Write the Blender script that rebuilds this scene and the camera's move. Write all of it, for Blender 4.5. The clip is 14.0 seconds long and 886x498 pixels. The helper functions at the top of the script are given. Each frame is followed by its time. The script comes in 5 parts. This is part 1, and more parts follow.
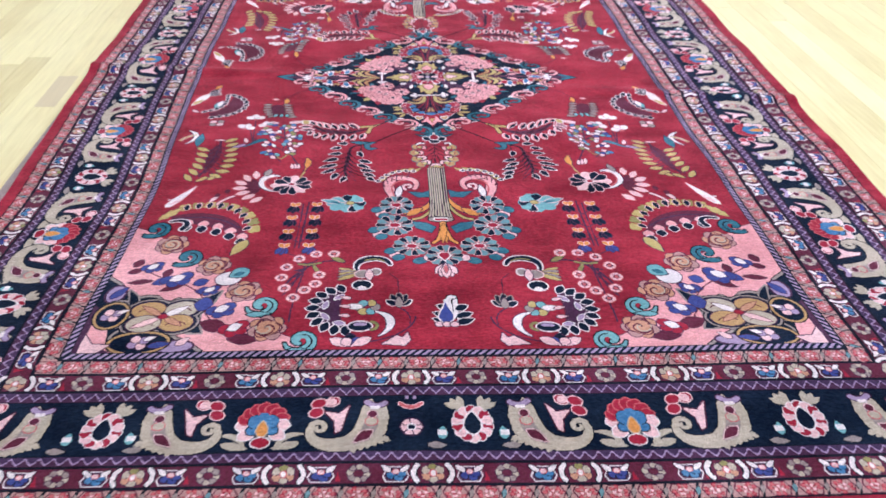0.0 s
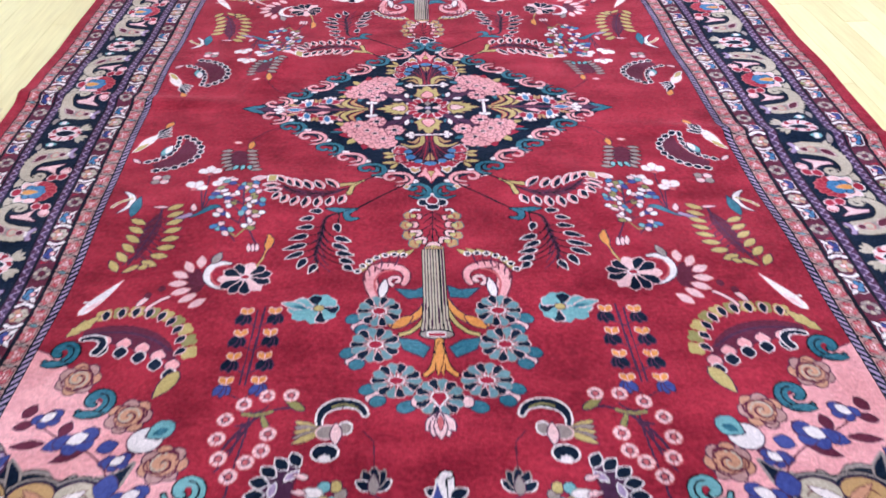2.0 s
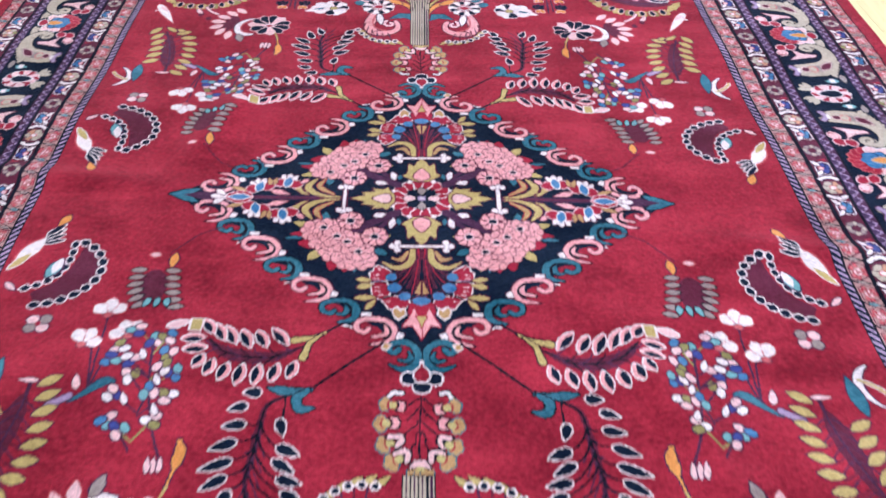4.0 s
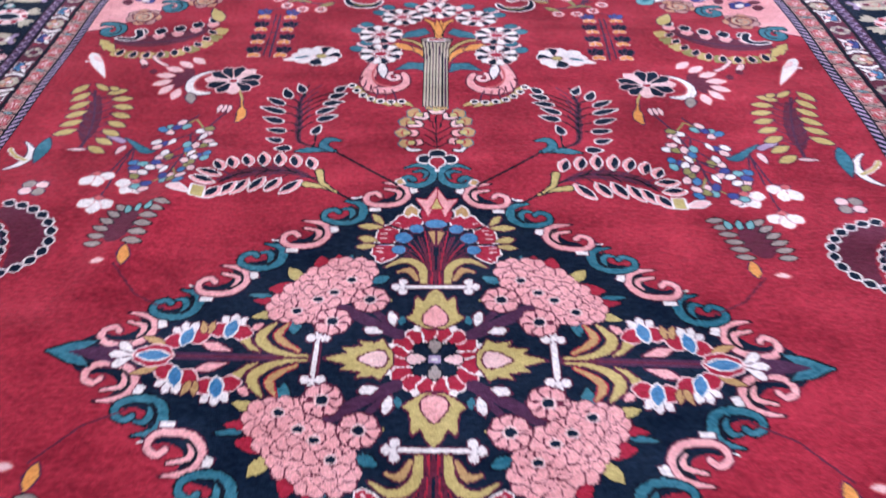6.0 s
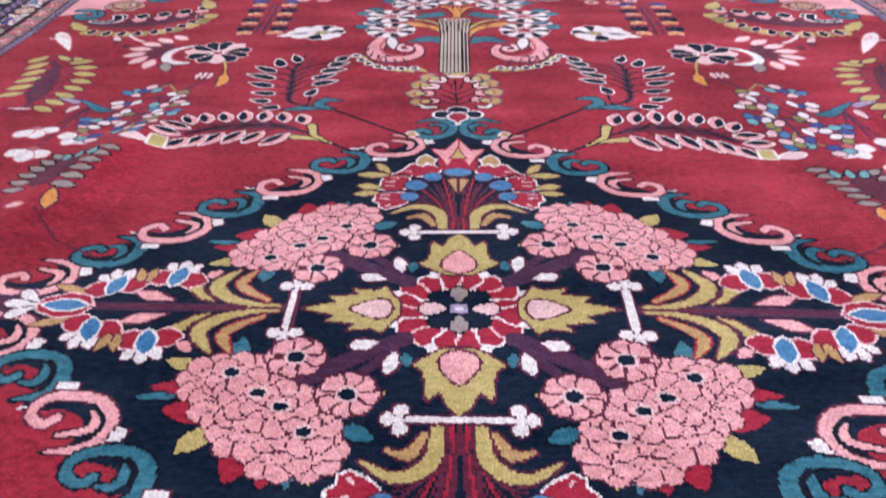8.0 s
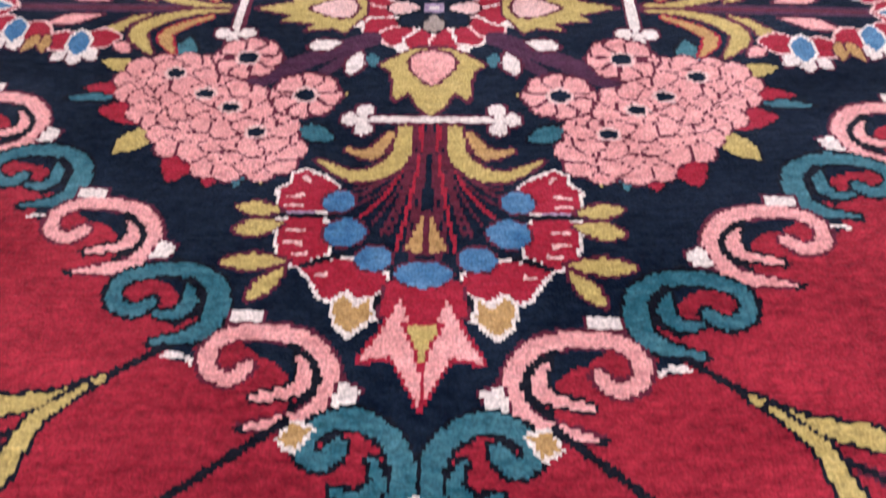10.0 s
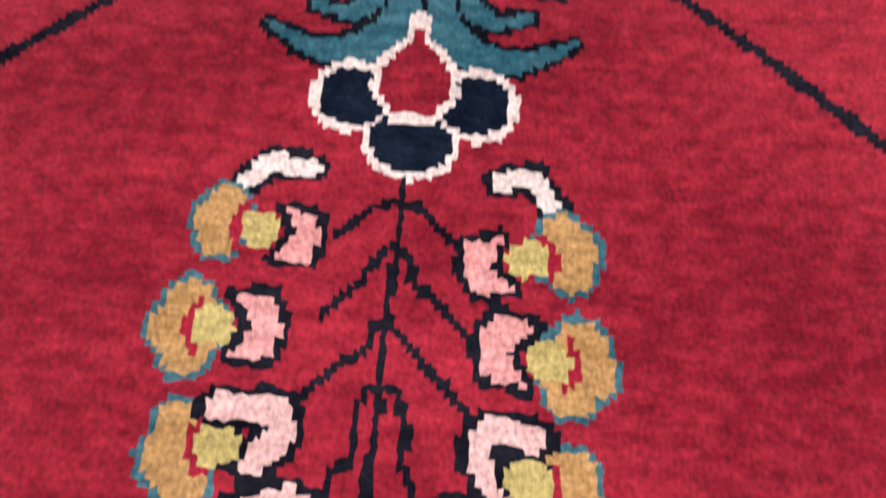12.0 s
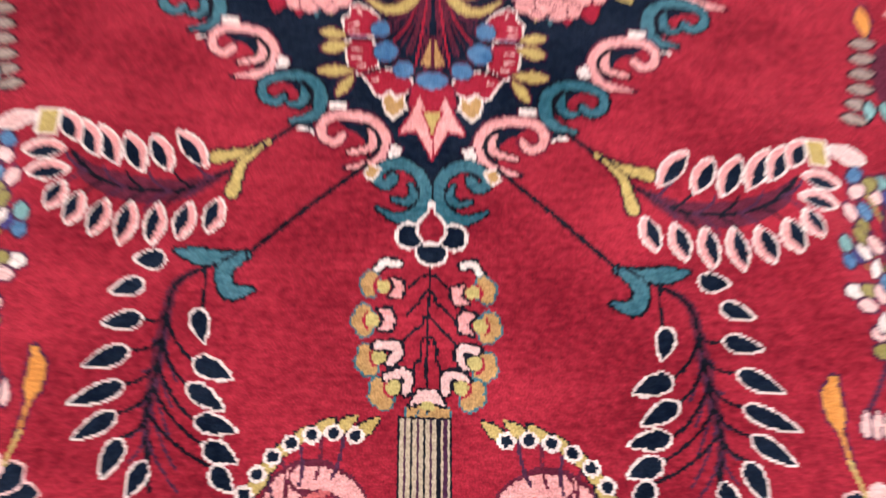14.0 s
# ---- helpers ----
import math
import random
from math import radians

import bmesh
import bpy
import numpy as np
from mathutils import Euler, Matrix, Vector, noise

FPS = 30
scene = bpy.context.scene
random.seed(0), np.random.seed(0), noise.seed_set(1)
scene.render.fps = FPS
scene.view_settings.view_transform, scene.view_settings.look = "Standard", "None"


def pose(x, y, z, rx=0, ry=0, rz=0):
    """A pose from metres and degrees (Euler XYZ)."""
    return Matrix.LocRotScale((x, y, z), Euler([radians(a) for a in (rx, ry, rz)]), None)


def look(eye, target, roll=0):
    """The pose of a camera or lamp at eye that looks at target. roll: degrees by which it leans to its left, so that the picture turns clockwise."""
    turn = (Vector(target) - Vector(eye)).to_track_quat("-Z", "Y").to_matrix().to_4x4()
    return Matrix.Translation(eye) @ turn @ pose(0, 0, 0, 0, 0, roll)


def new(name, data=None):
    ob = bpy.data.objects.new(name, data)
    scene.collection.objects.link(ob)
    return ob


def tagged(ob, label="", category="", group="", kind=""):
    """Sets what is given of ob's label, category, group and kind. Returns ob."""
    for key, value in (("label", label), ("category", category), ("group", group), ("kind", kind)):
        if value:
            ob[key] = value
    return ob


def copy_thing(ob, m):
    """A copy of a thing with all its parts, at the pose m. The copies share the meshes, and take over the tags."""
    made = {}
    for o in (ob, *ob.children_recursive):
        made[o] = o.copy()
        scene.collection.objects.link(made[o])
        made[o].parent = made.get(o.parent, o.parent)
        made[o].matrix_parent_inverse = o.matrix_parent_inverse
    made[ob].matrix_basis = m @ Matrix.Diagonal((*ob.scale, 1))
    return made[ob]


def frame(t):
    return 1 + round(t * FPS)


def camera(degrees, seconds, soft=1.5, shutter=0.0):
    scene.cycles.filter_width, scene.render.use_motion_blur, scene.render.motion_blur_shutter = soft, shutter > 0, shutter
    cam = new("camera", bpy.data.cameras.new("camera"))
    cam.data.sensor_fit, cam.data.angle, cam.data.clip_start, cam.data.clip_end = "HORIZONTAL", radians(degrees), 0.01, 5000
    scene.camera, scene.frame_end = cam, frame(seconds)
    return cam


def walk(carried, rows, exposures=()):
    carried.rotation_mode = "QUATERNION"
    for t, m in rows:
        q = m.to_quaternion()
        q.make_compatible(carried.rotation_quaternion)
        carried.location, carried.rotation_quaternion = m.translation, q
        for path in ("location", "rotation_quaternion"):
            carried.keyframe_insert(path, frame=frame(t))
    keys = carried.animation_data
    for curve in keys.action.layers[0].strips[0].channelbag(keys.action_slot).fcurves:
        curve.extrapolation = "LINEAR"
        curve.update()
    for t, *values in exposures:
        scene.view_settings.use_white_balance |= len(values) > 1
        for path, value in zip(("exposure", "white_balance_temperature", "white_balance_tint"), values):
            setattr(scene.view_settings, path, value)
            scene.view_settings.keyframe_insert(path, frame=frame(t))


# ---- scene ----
cam = camera(59.2, 14.0, soft=1.6, shutter=0.6)
PATH = [
    (0, (-0.145, -3.111, 1.342), (-0.03, -1.491, 0.175), 0.8),
    (0.5, (-0.061, -2.941, 1.338), (-0.01, -1.369, 0.101), -0.7),
    (1, (-0.017, -2.794, 1.332), (-0.045, -1.23, 0.085), -2.1),
    (1.5, (-0.047, -2.578, 1.329), (-0.046, -1.018, 0.078), -1.2),
    (2, (-0.044, -2.386, 1.314), (0.017, -0.834, 0.054), -0.3),
    (2.5, (0.023, -2.147, 1.318), (-0.013, -0.619, 0.027), -3.0),
    (3, (0.012, -1.913, 1.299), (-0.043, -0.418, -0.028), -2.7),
    (3.5, (-0.022, -1.699, 1.297), (0.03, -0.244, -0.075), 0.9),
    (3.7, (-0.011, -1.617, 1.288), (0.042, -0.182, -0.104), 1.0),
    (5.8, (0.025, -0.853, 1.05), (0.034, 0.584, -0.341), 0.3),
    (6, (0.02, -0.81, 0.972), (0.011, 0.676, -0.368), -0.6),
    (6.5, (-0.001, -0.764, 0.77), (-0.004, 0.854, -0.406), -1.3),
    (7, (-0.018, -0.748, 0.661), (-0.019, 0.964, -0.373), -1.2),
    (7.2, (-0.018, -0.734, 0.629), (-0.022, 0.981, -0.4), -0.9),
    (9.3, (0.024, -0.689, 0.462), (-0.037, 0.768, -0.907), -1.9),
    (9.5, (0.02, -0.686, 0.447), (-0.021, 0.725, -0.969), -1.4),
    (10, (0.021, -0.695, 0.421), (-0.011, 0.638, -1.069), -1.0),
    (10.5, (0.02, -0.706, 0.386), (-0.015, 0.524, -1.19), -0.3),
    (11, (0.025, -0.719, 0.349), (-0.026, 0.39, -1.315), -0.4),
    (11.1, (0.025, -0.731, 0.327), (-0.027, 0.401, -1.321), -0.2),
    (11.5, (0.023, -0.727, 0.313), (-0.031, 0.203, -1.457), -0.5),
    (12, (0.023, -0.732, 0.28), (-0.032, 0.019, -1.572), -1.0),
    (12.5, (0.022, -0.733, 0.273), (-0.043, -0.129, -1.632), -2.9),
    (13, (0.029, -0.744, 0.313), (-0.057, -0.14, -1.592), -5.3),
    (13.5, (0.003, -0.787, 0.581), (0.02, -0.298, -1.358), 3.3),
    (14, (-0.011, -0.836, 0.897), (0.039, -0.261, -1.018), 5.2),
]
walk(cam, [(t, look(eye, target, roll)) for t, eye, target, roll in PATH],
     [(0, 0.04, 5060, 10), (3.7, 0.02, 5060, 10), (7.2, -0.10, 5100, 10), (9.4, -0.16, 5700, 11), (12.5, 0.07, 6400, 16), (14.0, 0.12, 6350, 14)])

# ---- world, light ----
world = bpy.data.worlds.new("world")
scene.world = world
world.use_nodes = True
world.node_tree.nodes["Background"].inputs[0].default_value = (0.9, 0.95, 1.0, 1)
world.node_tree.nodes["Background"].inputs[1].default_value = 0.15
CEILING = 2.9


def added_area_light(x, y, power):
    data = bpy.data.lights.new("added_area_light", "AREA")
    data.shape, data.size, data.size_y = "RECTANGLE", 1.15, 0.55
    data.energy, data.color = power, (0.985, 0.94, 1.075)
    new("added_area_light", data).matrix_world = pose(x, y, CEILING - 0.045)


# assumed overhead sources, out of view; uneven powers set the brightness across the rug
LAMPS = [(x, y) for x in (-1.7, 1.7) for y in (-3.2, -0.4, 2.6)]
for lx, ly in LAMPS:
    added_area_light(lx, ly, (5.0 if ly < -1 else (17.0 if ly < 1 else 24.0)) * (1.95 if lx > 0 else 0.62))


# ---- materials ----
def nodes_of(name, rough=0.6):
    m = bpy.data.materials.new(name)
    m.use_nodes = True
    t = m.node_tree
    b = t.nodes["Principled BSDF"]
    b.inputs["Roughness"].default_value = rough
    return m, t, b


def srgb(r, g, b):
    return tuple((c / 255 / 12.92) if c < 11 else ((c / 255 + 0.055) / 1.055) ** 2.4 for c in (r, g, b))


def math_node(t, op, a, b, c=None):
    n = t.nodes.new("ShaderNodeMath")
    n.operation = op
    for i, v in enumerate((a, b, c)):
        if v is None:
            continue
        if isinstance(v, (int, float)):
            n.inputs[i].default_value = v
        else:
            t.links.new(v, n.inputs[i])
    return n.outputs[0]


def noise_at(t, vec, scale, detail=2.0, stretch=(1, 1, 1)):
    m = t.nodes.new("ShaderNodeMapping")
    m.inputs["Scale"].default_value = stretch
    t.links.new(vec, m.inputs["Vector"])
    n = t.nodes.new("ShaderNodeTexNoise")
    n.inputs["Scale"].default_value, n.inputs["Detail"].default_value = scale, detail
    t.links.new(m.outputs[0], n.inputs["Vector"])
    return n.outputs["Fac"]


def wool(name, rgb, abrash=0.28, shine=0.35):
    """Hand-knotted wool pile: bands of uneven dye along the weft, speckled tufts, soft sheen, partly painted as paler
    patches.
    """
    m, t, b = nodes_of("wool_" + name, 0.9)
    deep = tuple(c * 0.93 for c in rgb)
    pale = (186, 48, 68) if name == "red" else tuple(c + (255 - c) * (0.26 if name in ("teal", "blue", "pink", "blush") else 0.12) for c in rgb)
    pos = t.nodes.new("ShaderNodeNewGeometry").outputs["Position"]
    bands = noise_at(t, pos, 7.0, 4.0, (0.45, 2.0, 1))
    patch = noise_at(t, pos, 5.0, 3.0)
    tuft = noise_at(t, pos, 480.0, 3.0, (1.0, 0.8, 1))
    streak = noise_at(t, pos, 130.0, 2.0, (0.35, 1.6, 1))
    knot = t.nodes.new("ShaderNodeTexVoronoi")
    knot.inputs["Scale"].default_value, knot.inputs["Randomness"].default_value = 400.0, 0.75
    t.links.new(pos, knot.inputs["Vector"])
    v = math_node(t, "MULTIPLY_ADD", bands, abrash * 1.1, 1.0 - abrash * 0.55)
    v = math_node(t, "MULTIPLY", v, math_node(t, "MULTIPLY_ADD", patch, abrash * 1.6, 1.0 - abrash * 0.8))
    v = math_node(t, "MULTIPLY", v, math_node(t, "MULTIPLY_ADD", tuft, 1.5, 0.25))
    v = math_node(t, "MULTIPLY", v, math_node(t, "MULTIPLY_ADD", streak, 0.28, 0.86))
    brushed = noise_at(t, pos, 125.0, 3.0, (0.75, 1.2, 1))
    v = math_node(t, "MULTIPLY", v, math_node(t, "MULTIPLY_ADD", brushed, abrash * 1.2, 1.0 - abrash * 0.6))
    v = math_node(t, "MULTIPLY", v, math_node(t, "MULTIPLY_ADD", knot.outputs["Distance"], -0.35, 1.12))
    # broad sheen on the pile, put into the base colour as a paler tone
    sheen_mix = t.nodes.new("ShaderNodeMix")
    sheen_mix.data_type = "RGBA"
    sheen_mix.inputs["A"].default_value = (*srgb(*deep), 1)
    sheen_mix.inputs["B"].default_value = (*srgb(*pale), 1)
    f = math_node(t, "MULTIPLY_ADD", bands, 0.5, math_node(t, "MULTIPLY_ADD", patch, 0.8, math_node(t, "MULTIPLY_ADD", brushed, 0.75, math_node(t, "MULTIPLY_ADD", streak, 0.25, 0.15))))
    ease = t.nodes.new("ShaderNodeMapRange")
    ease.inputs["From Min"].default_value, ease.inputs["From Max"].default_value = 1.10, 1.72
    t.links.new(f, ease.inputs["Value"])
    t.links.new(ease.outputs[0], sheen_mix.inputs["Factor"])
    mix = t.nodes.new("ShaderNodeVectorMath")
    mix.operation = "SCALE"
    t.links.new(sheen_mix.outputs["Result"], mix.inputs[0])
    t.links.new(v, mix.inputs["Scale"])
    t.links.new(mix.outputs[0], b.inputs["Base Color"])
    bump = t.nodes.new("ShaderNodeBump")
    bump.inputs["Strength"].default_value, bump.inputs["Distance"].default_value = 0.6, 0.0036
    h = math_node(t, "ADD", math_node(t, "MULTIPLY", knot.outputs["Distance"], -0.3), math_node(t, "ADD", tuft, math_node(t, "MULTIPLY", streak, 0.6)))
    t.links.new(h, bump.inputs["Height"])
    t.links.new(bump.outputs[0], b.inputs["Normal"])
    b.inputs["Specular IOR Level"].default_value = 0.06 if name in ("navy", "black") else 0.2
    lie = math_node(t, "MULTIPLY", math_node(t, "POWER", bands, 1.6), math_node(t, "POWER", patch, 1.2))
    t.links.new(math_node(t, "MULTIPLY_ADD", lie, shine * 3.2, shine * 0.25), b.inputs["Sheen Weight"])
    b.inputs["Sheen Tint"].default_value = (0.93, 0.94, 1.0, 1)
    b.inputs["Sheen Roughness"].default_value = 0.45
    return m


DYES = dict(red=(134, 10, 37), navy=(4, 17, 38), pink=(238, 160, 160), cream=(246, 232, 228), gold=(196, 172, 100),
            teal=(34, 98, 116), aqua=(122, 174, 176), blue=(58, 114, 164), royal=(56, 66, 138), maroon=(88, 14, 42),
            orange=(226, 148, 66), lilac=(172, 146, 178), taupe=(156, 140, 132), rose=(204, 96, 98), black=(9, 11, 24),
            olive=(146, 138, 74), peach=(204, 146, 112), plum=(66, 24, 58), blush=(242, 194, 192), crimson=(160, 14, 44),
            beige=(194, 178, 154), clay=(186, 140, 132), camel=(192, 150, 92), straw=(198, 184, 112), sage=(108, 146, 152), violet=(60, 34, 72))
NAMES = list(DYES)
WOOL = [wool(n, DYES[n], 0.21 if n == "red" else 0.22, 0.04 if n in ("navy", "black") else 0.08) for n in NAMES]
INK = {n: i for i, n in enumerate(NAMES)}


def wood_floor(name, dark, light):
    m, t, b = nodes_of(name, 0.32)
    pos = t.nodes.new("ShaderNodeNewGeometry").outputs["Position"]
    rnd = t.nodes.new("ShaderNodeObjectInfo").outputs["Random"]
    grain = noise_at(t, pos, 14.0, 5.0, (5.0, 0.35, 1))
    stain = noise_at(t, pos, 2.2, 3.0)
    f = math_node(t, "ADD", math_node(t, "MULTIPLY", grain, 0.45), math_node(t, "MULTIPLY", stain, 0.25))
    f = math_node(t, "ADD", f, math_node(t, "MULTIPLY", rnd, 0.3))
    ramp = t.nodes.new("ShaderNodeValToRGB")
    ramp.color_ramp.elements[0].position, ramp.color_ramp.elements[1].position = 0.2, 0.8
    ramp.color_ramp.elements[0].color = (*srgb(*dark), 1)
    ramp.color_ramp.elements[1].color = (*srgb(*light), 1)
    t.links.new(f, ramp.inputs[0])
    t.links.new(ramp.outputs[0], b.inputs["Base Color"])
    bump = t.nodes.new("ShaderNodeBump")
    bump.inputs["Strength"].default_value, bump.inputs["Distance"].default_value = 0.15, 0.001
    t.links.new(grain, bump.inputs["Height"])
    t.links.new(bump.outputs[0], b.inputs["Normal"])
    t.links.new(math_node(t, "MULTIPLY_ADD", grain, 0.25, 0.22), b.inputs["Roughness"])
    return m


def plaster(name, rgb):
    m, t, b = nodes_of(name, 0.85)
    pos = t.nodes.new("ShaderNodeNewGeometry").outputs["Position"]
    f = math_node(t, "ADD", math_node(t, "MULTIPLY", noise_at(t, pos, 60.0, 3.0), 0.06), math_node(t, "MULTIPLY", noise_at(t, pos, 1.2, 3.0), 0.1))
    mix = t.nodes.new("ShaderNodeVectorMath")
    mix.operation = "SCALE"
    mix.inputs[0].default_value = srgb(*rgb)
    t.links.new(math_node(t, "ADD", f, 0.92), mix.inputs["Scale"])
    t.links.new(mix.outputs[0], b.inputs["Base Color"])
    return m


WOOD = wood_floor("maple_planks", (202, 184, 120), (246, 236, 178))
GREY_WOOD = wood_floor("weathered_plank", (198, 180, 136), (222, 206, 160))
WALL = plaster("wall_paint", (236, 232, 222))
SUBFLOOR = plaster("subfloor_dust", (120, 95, 60))
LAMP_FRAME = plaster("lamp_frame_paint", (235, 235, 235))
GLOW, gt, gb = nodes_of("lamp_diffuser", 0.5)
gb.inputs["Emission Color"].default_value = (1.0, 0.985, 0.985, 1)
gb.inputs["Emission Strength"].default_value = 6.0


# ---- mesh helpers ----
def part(name, bm, material, parent=None, label=""):
    me = bpy.data.meshes.new(name)
    bm.to_mesh(me)
    bm.free()
    me.materials.append(material)
    ob = new(name, me)
    if parent:
        ob.parent = parent
    if label:
        ob["label"] = label
    return ob


def box(x0, x1, y0, y1, z0, z1, bevel=0.0):
    bm = bmesh.new()
    bmesh.ops.create_cube(bm, size=1, matrix=Matrix.LocRotScale(((x0 + x1) / 2, (y0 + y1) / 2, (z0 + z1) / 2), None, (x1 - x0, y1 - y0, z1 - z0)))
    if bevel:
        bmesh.ops.bevel(bm, geom=bm.edges[:], offset=bevel, segments=2, affect="EDGES")
    return bm


# ---- room ----
RX, RY0, RY1, FLOOR = 2.6, -4.6, 4.4, -0.013
for wall_name, span in (("wall_north", (-RX - 0.15, RX + 0.15, RY1, RY1 + 0.15)), ("wall_south", (-RX - 0.15, RX + 0.15, RY0 - 0.15, RY0)),
                        ("wall_east", (RX, RX + 0.15, RY0, RY1)), ("wall_west", (-RX - 0.15, -RX, RY0, RY1))):
    tagged(part(wall_name, box(*span, FLOOR, CEILING), WALL), "plain off-white painted plaster wall of the room", "wall", kind="structure")
tagged(part("ceiling", box(-RX - 0.15, RX + 0.15, RY0 - 0.15, RY1 + 0.15, CEILING, CEILING + 0.15), WALL), "plain white painted ceiling", "ceiling", kind="structure")


# invented fixture that goes with the added area lights, never in view
def ceiling_lamp():
    lamp = tagged(new("ceiling_lamp"), "added unseen light source: flat white rectangular ceiling panel with a glowing diffuser", "lamp", "ceiling lamps")
    fr = box(-0.62, 0.62, -0.32, 0.32, -0.028, 0.0, 0.004)
    part("frame", fr, LAMP_FRAME, lamp)
    part("diffuser", box(-0.58, 0.58, -0.28, 0.28, -0.036, -0.029, 0.002), GLOW, lamp, "glowing milky diffuser panel of the added light source")
    return lamp


first_lamp = ceiling_lamp()
for n, (lx, ly) in enumerate(LAMPS):
    if n == 0:
        first_lamp.matrix_basis = pose(lx, ly, CEILING)
    else:
        copy_thing(first_lamp, pose(lx, ly, CEILING))


# ---- the rug: knots on a loom grid ----
KNOT = 0.0025
NX, NY = 1152, 1712
X0, Y0 = -NX * KNOT / 2, -NY * KNOT / 2
ink = np.zeros((NY, NX), np.int32)
own = np.zeros((NY, NX), np.int32)
PIECES = [("field", None)]  # name, index of the piece that it belongs to


def quarters():
    return [(-1, -1), (1, -1), (-1, 1), (1, 1)]


class Loom:
    """Weaves shapes into the knot grid, once for each mirror image."""

    def __init__(self):
        self.flips, self.skew, self.place, self.ids, self.clip = [(1, 1)], 0.0, np.eye(3), [0], None

    def motif(self, name, flips, skew=0.035, owner=0, place=None):
        self.flips, self.skew = list(flips), skew
        self.place = np.eye(3) if place is None else place
        self.ids = []
        for f in self.flips:
            PIECES.append((name, owner(f) if callable(owner) else owner))
            self.ids.append(len(PIECES) - 1)
        return self

    def settle(self, pts, flip):
        p = np.asarray(pts, float).reshape(-1, 2)
        p = p @ self.place[:2, :2].T + self.place[:2, 2]
        p = p + np.stack([np.zeros(len(p)), self.skew * p[:, 0]], 1)
        return p * np.array(flip)

    def window(self, p, pad):
        lo = np.floor(((p.min(0) - pad) - (X0, Y0)) / KNOT).astype(int)
        hi = np.ceil(((p.max(0) + pad) - (X0, Y0)) / KNOT).astype(int) + 1
        i0, j0, i1, j1 = max(lo[0], 0), max(lo[1], 0), min(hi[0], NX), min(hi[1], NY)
        if i1 <= i0 or j1 <= j0:
            return None
        gx, gy = np.meshgrid(X0 + (np.arange(i0, i1) + 0.5) * KNOT, Y0 + (np.arange(j0, j1) + 0.5) * KNOT)
        return (slice(j0, j1), slice(i0, i1)), gx, gy

    def lay(self, win, mask, colour, n):
        if self.clip is not None:
            mask = mask & self.clip[win]
        ink[win][mask] = INK[colour]
        own[win][mask] = self.ids[n]

    def fill(self, pts, colour, edge=None, ew=0.004):
        for n, flip in enumerate(self.flips):
            p = self.settle(pts, flip)
            w = self.window(p, ew if edge else 0.0)
            if w is None:
                continue
            win, gx, gy = w
            inside = np.zeros(gx.shape, bool)
            near = np.full(gx.shape, 9.0)
            for (ax, ay), (bx, by) in zip(p, np.roll(p, -1, 0)):
                if ay != by:
                    inside ^= ((ay > gy) != (by > gy)) & (gx < (bx - ax) * (gy - ay) / (by - ay) + ax)
                if edge:
                    dx, dy = bx - ax, by - ay
                    s = np.clip(((gx - ax) * dx + (gy - ay) * dy) / (dx * dx + dy * dy + 1e-12), 0, 1)
                    near = np.minimum(near, np.hypot(gx - ax - s * dx, gy - ay - s * dy))
            if edge:
                self.lay(win, inside | (near < ew), edge, n)
            self.lay(win, inside, colour, n)

    def stroke(self, pts, width, colour, edge=None, ew=0.004):
        for n, flip in enumerate(self.flips):
            p = self.settle(pts, flip)
            r = np.broadcast_to(np.asarray(width, float) / 2, len(p)) * abs(np.linalg.det(self.place[:2, :2])) ** 0.5
            w = self.window(p, r.max() + ew)
            if w is None:
                continue
            win, gx, gy = w
            near = np.full(gx.shape, 9.0)
            for (ax, ay), (bx, by), ra, rb in zip(p[:-1], p[1:], r[:-1], r[1:]):
                dx, dy = bx - ax, by - ay
                s = np.clip(((gx - ax) * dx + (gy - ay) * dy) / (dx * dx + dy * dy + 1e-12), 0, 1)
                near = np.minimum(near, np.hypot(gx - ax - s * dx, gy - ay - s * dy) - ra - s * (rb - ra))
            if edge:
                self.lay(win, near < ew, edge, n)
            self.lay(win, near < 0, colour, n)


L = Loom()


# shapes, as outlines
def ell(cx, cy, rx, ry=None, rot=0.0, n=22):
    a = np.linspace(0, 2 * math.pi, n, endpoint=False)
    x, y = rx * np.cos(a), (ry or rx) * np.sin(a)
    c, s = math.cos(radians(rot)), math.sin(radians(rot))
    return np.stack([cx + c * x - s * y, cy + s * x + c * y], 1)


def rect(x0, y0, x1, y1):
    return [(x0, y0), (x1, y0), (x1, y1), (x0, y1)]


def drop(x0, y0, x1, y1, w, full=0.42, teeth=0):
    """A leaf from its base to its tip, widest at the share `full`; teeth notch its edges."""
    t = np.linspace(0, 1, 15 if not teeth else 8 * teeth)
    half = w / 2 * np.sin(math.pi * t ** (math.log(0.5) / math.log(full))) ** 0.85
    if teeth:
        half = half * (0.74 + 0.5 * ((t * teeth) % 1.0))
    d = np.array([x1 - x0, y1 - y0])
    nrm = np.array([-d[1], d[0]]) / (np.hypot(*d) + 1e-9)
    mid = np.array([x0, y0]) + t[:, None] * d
    return np.concatenate([mid + half[:, None] * nrm, (mid - half[:, None] * nrm)[::-1]])


def bez(a, b, c, d, n=14):
    t = np.linspace(0, 1, n)[:, None]
    a, b, c, d = (np.array(v, float) for v in (a, b, c, d))
    return a * (1 - t) ** 3 + 3 * b * t * (1 - t) ** 2 + 3 * c * t * t * (1 - t) + d * t ** 3


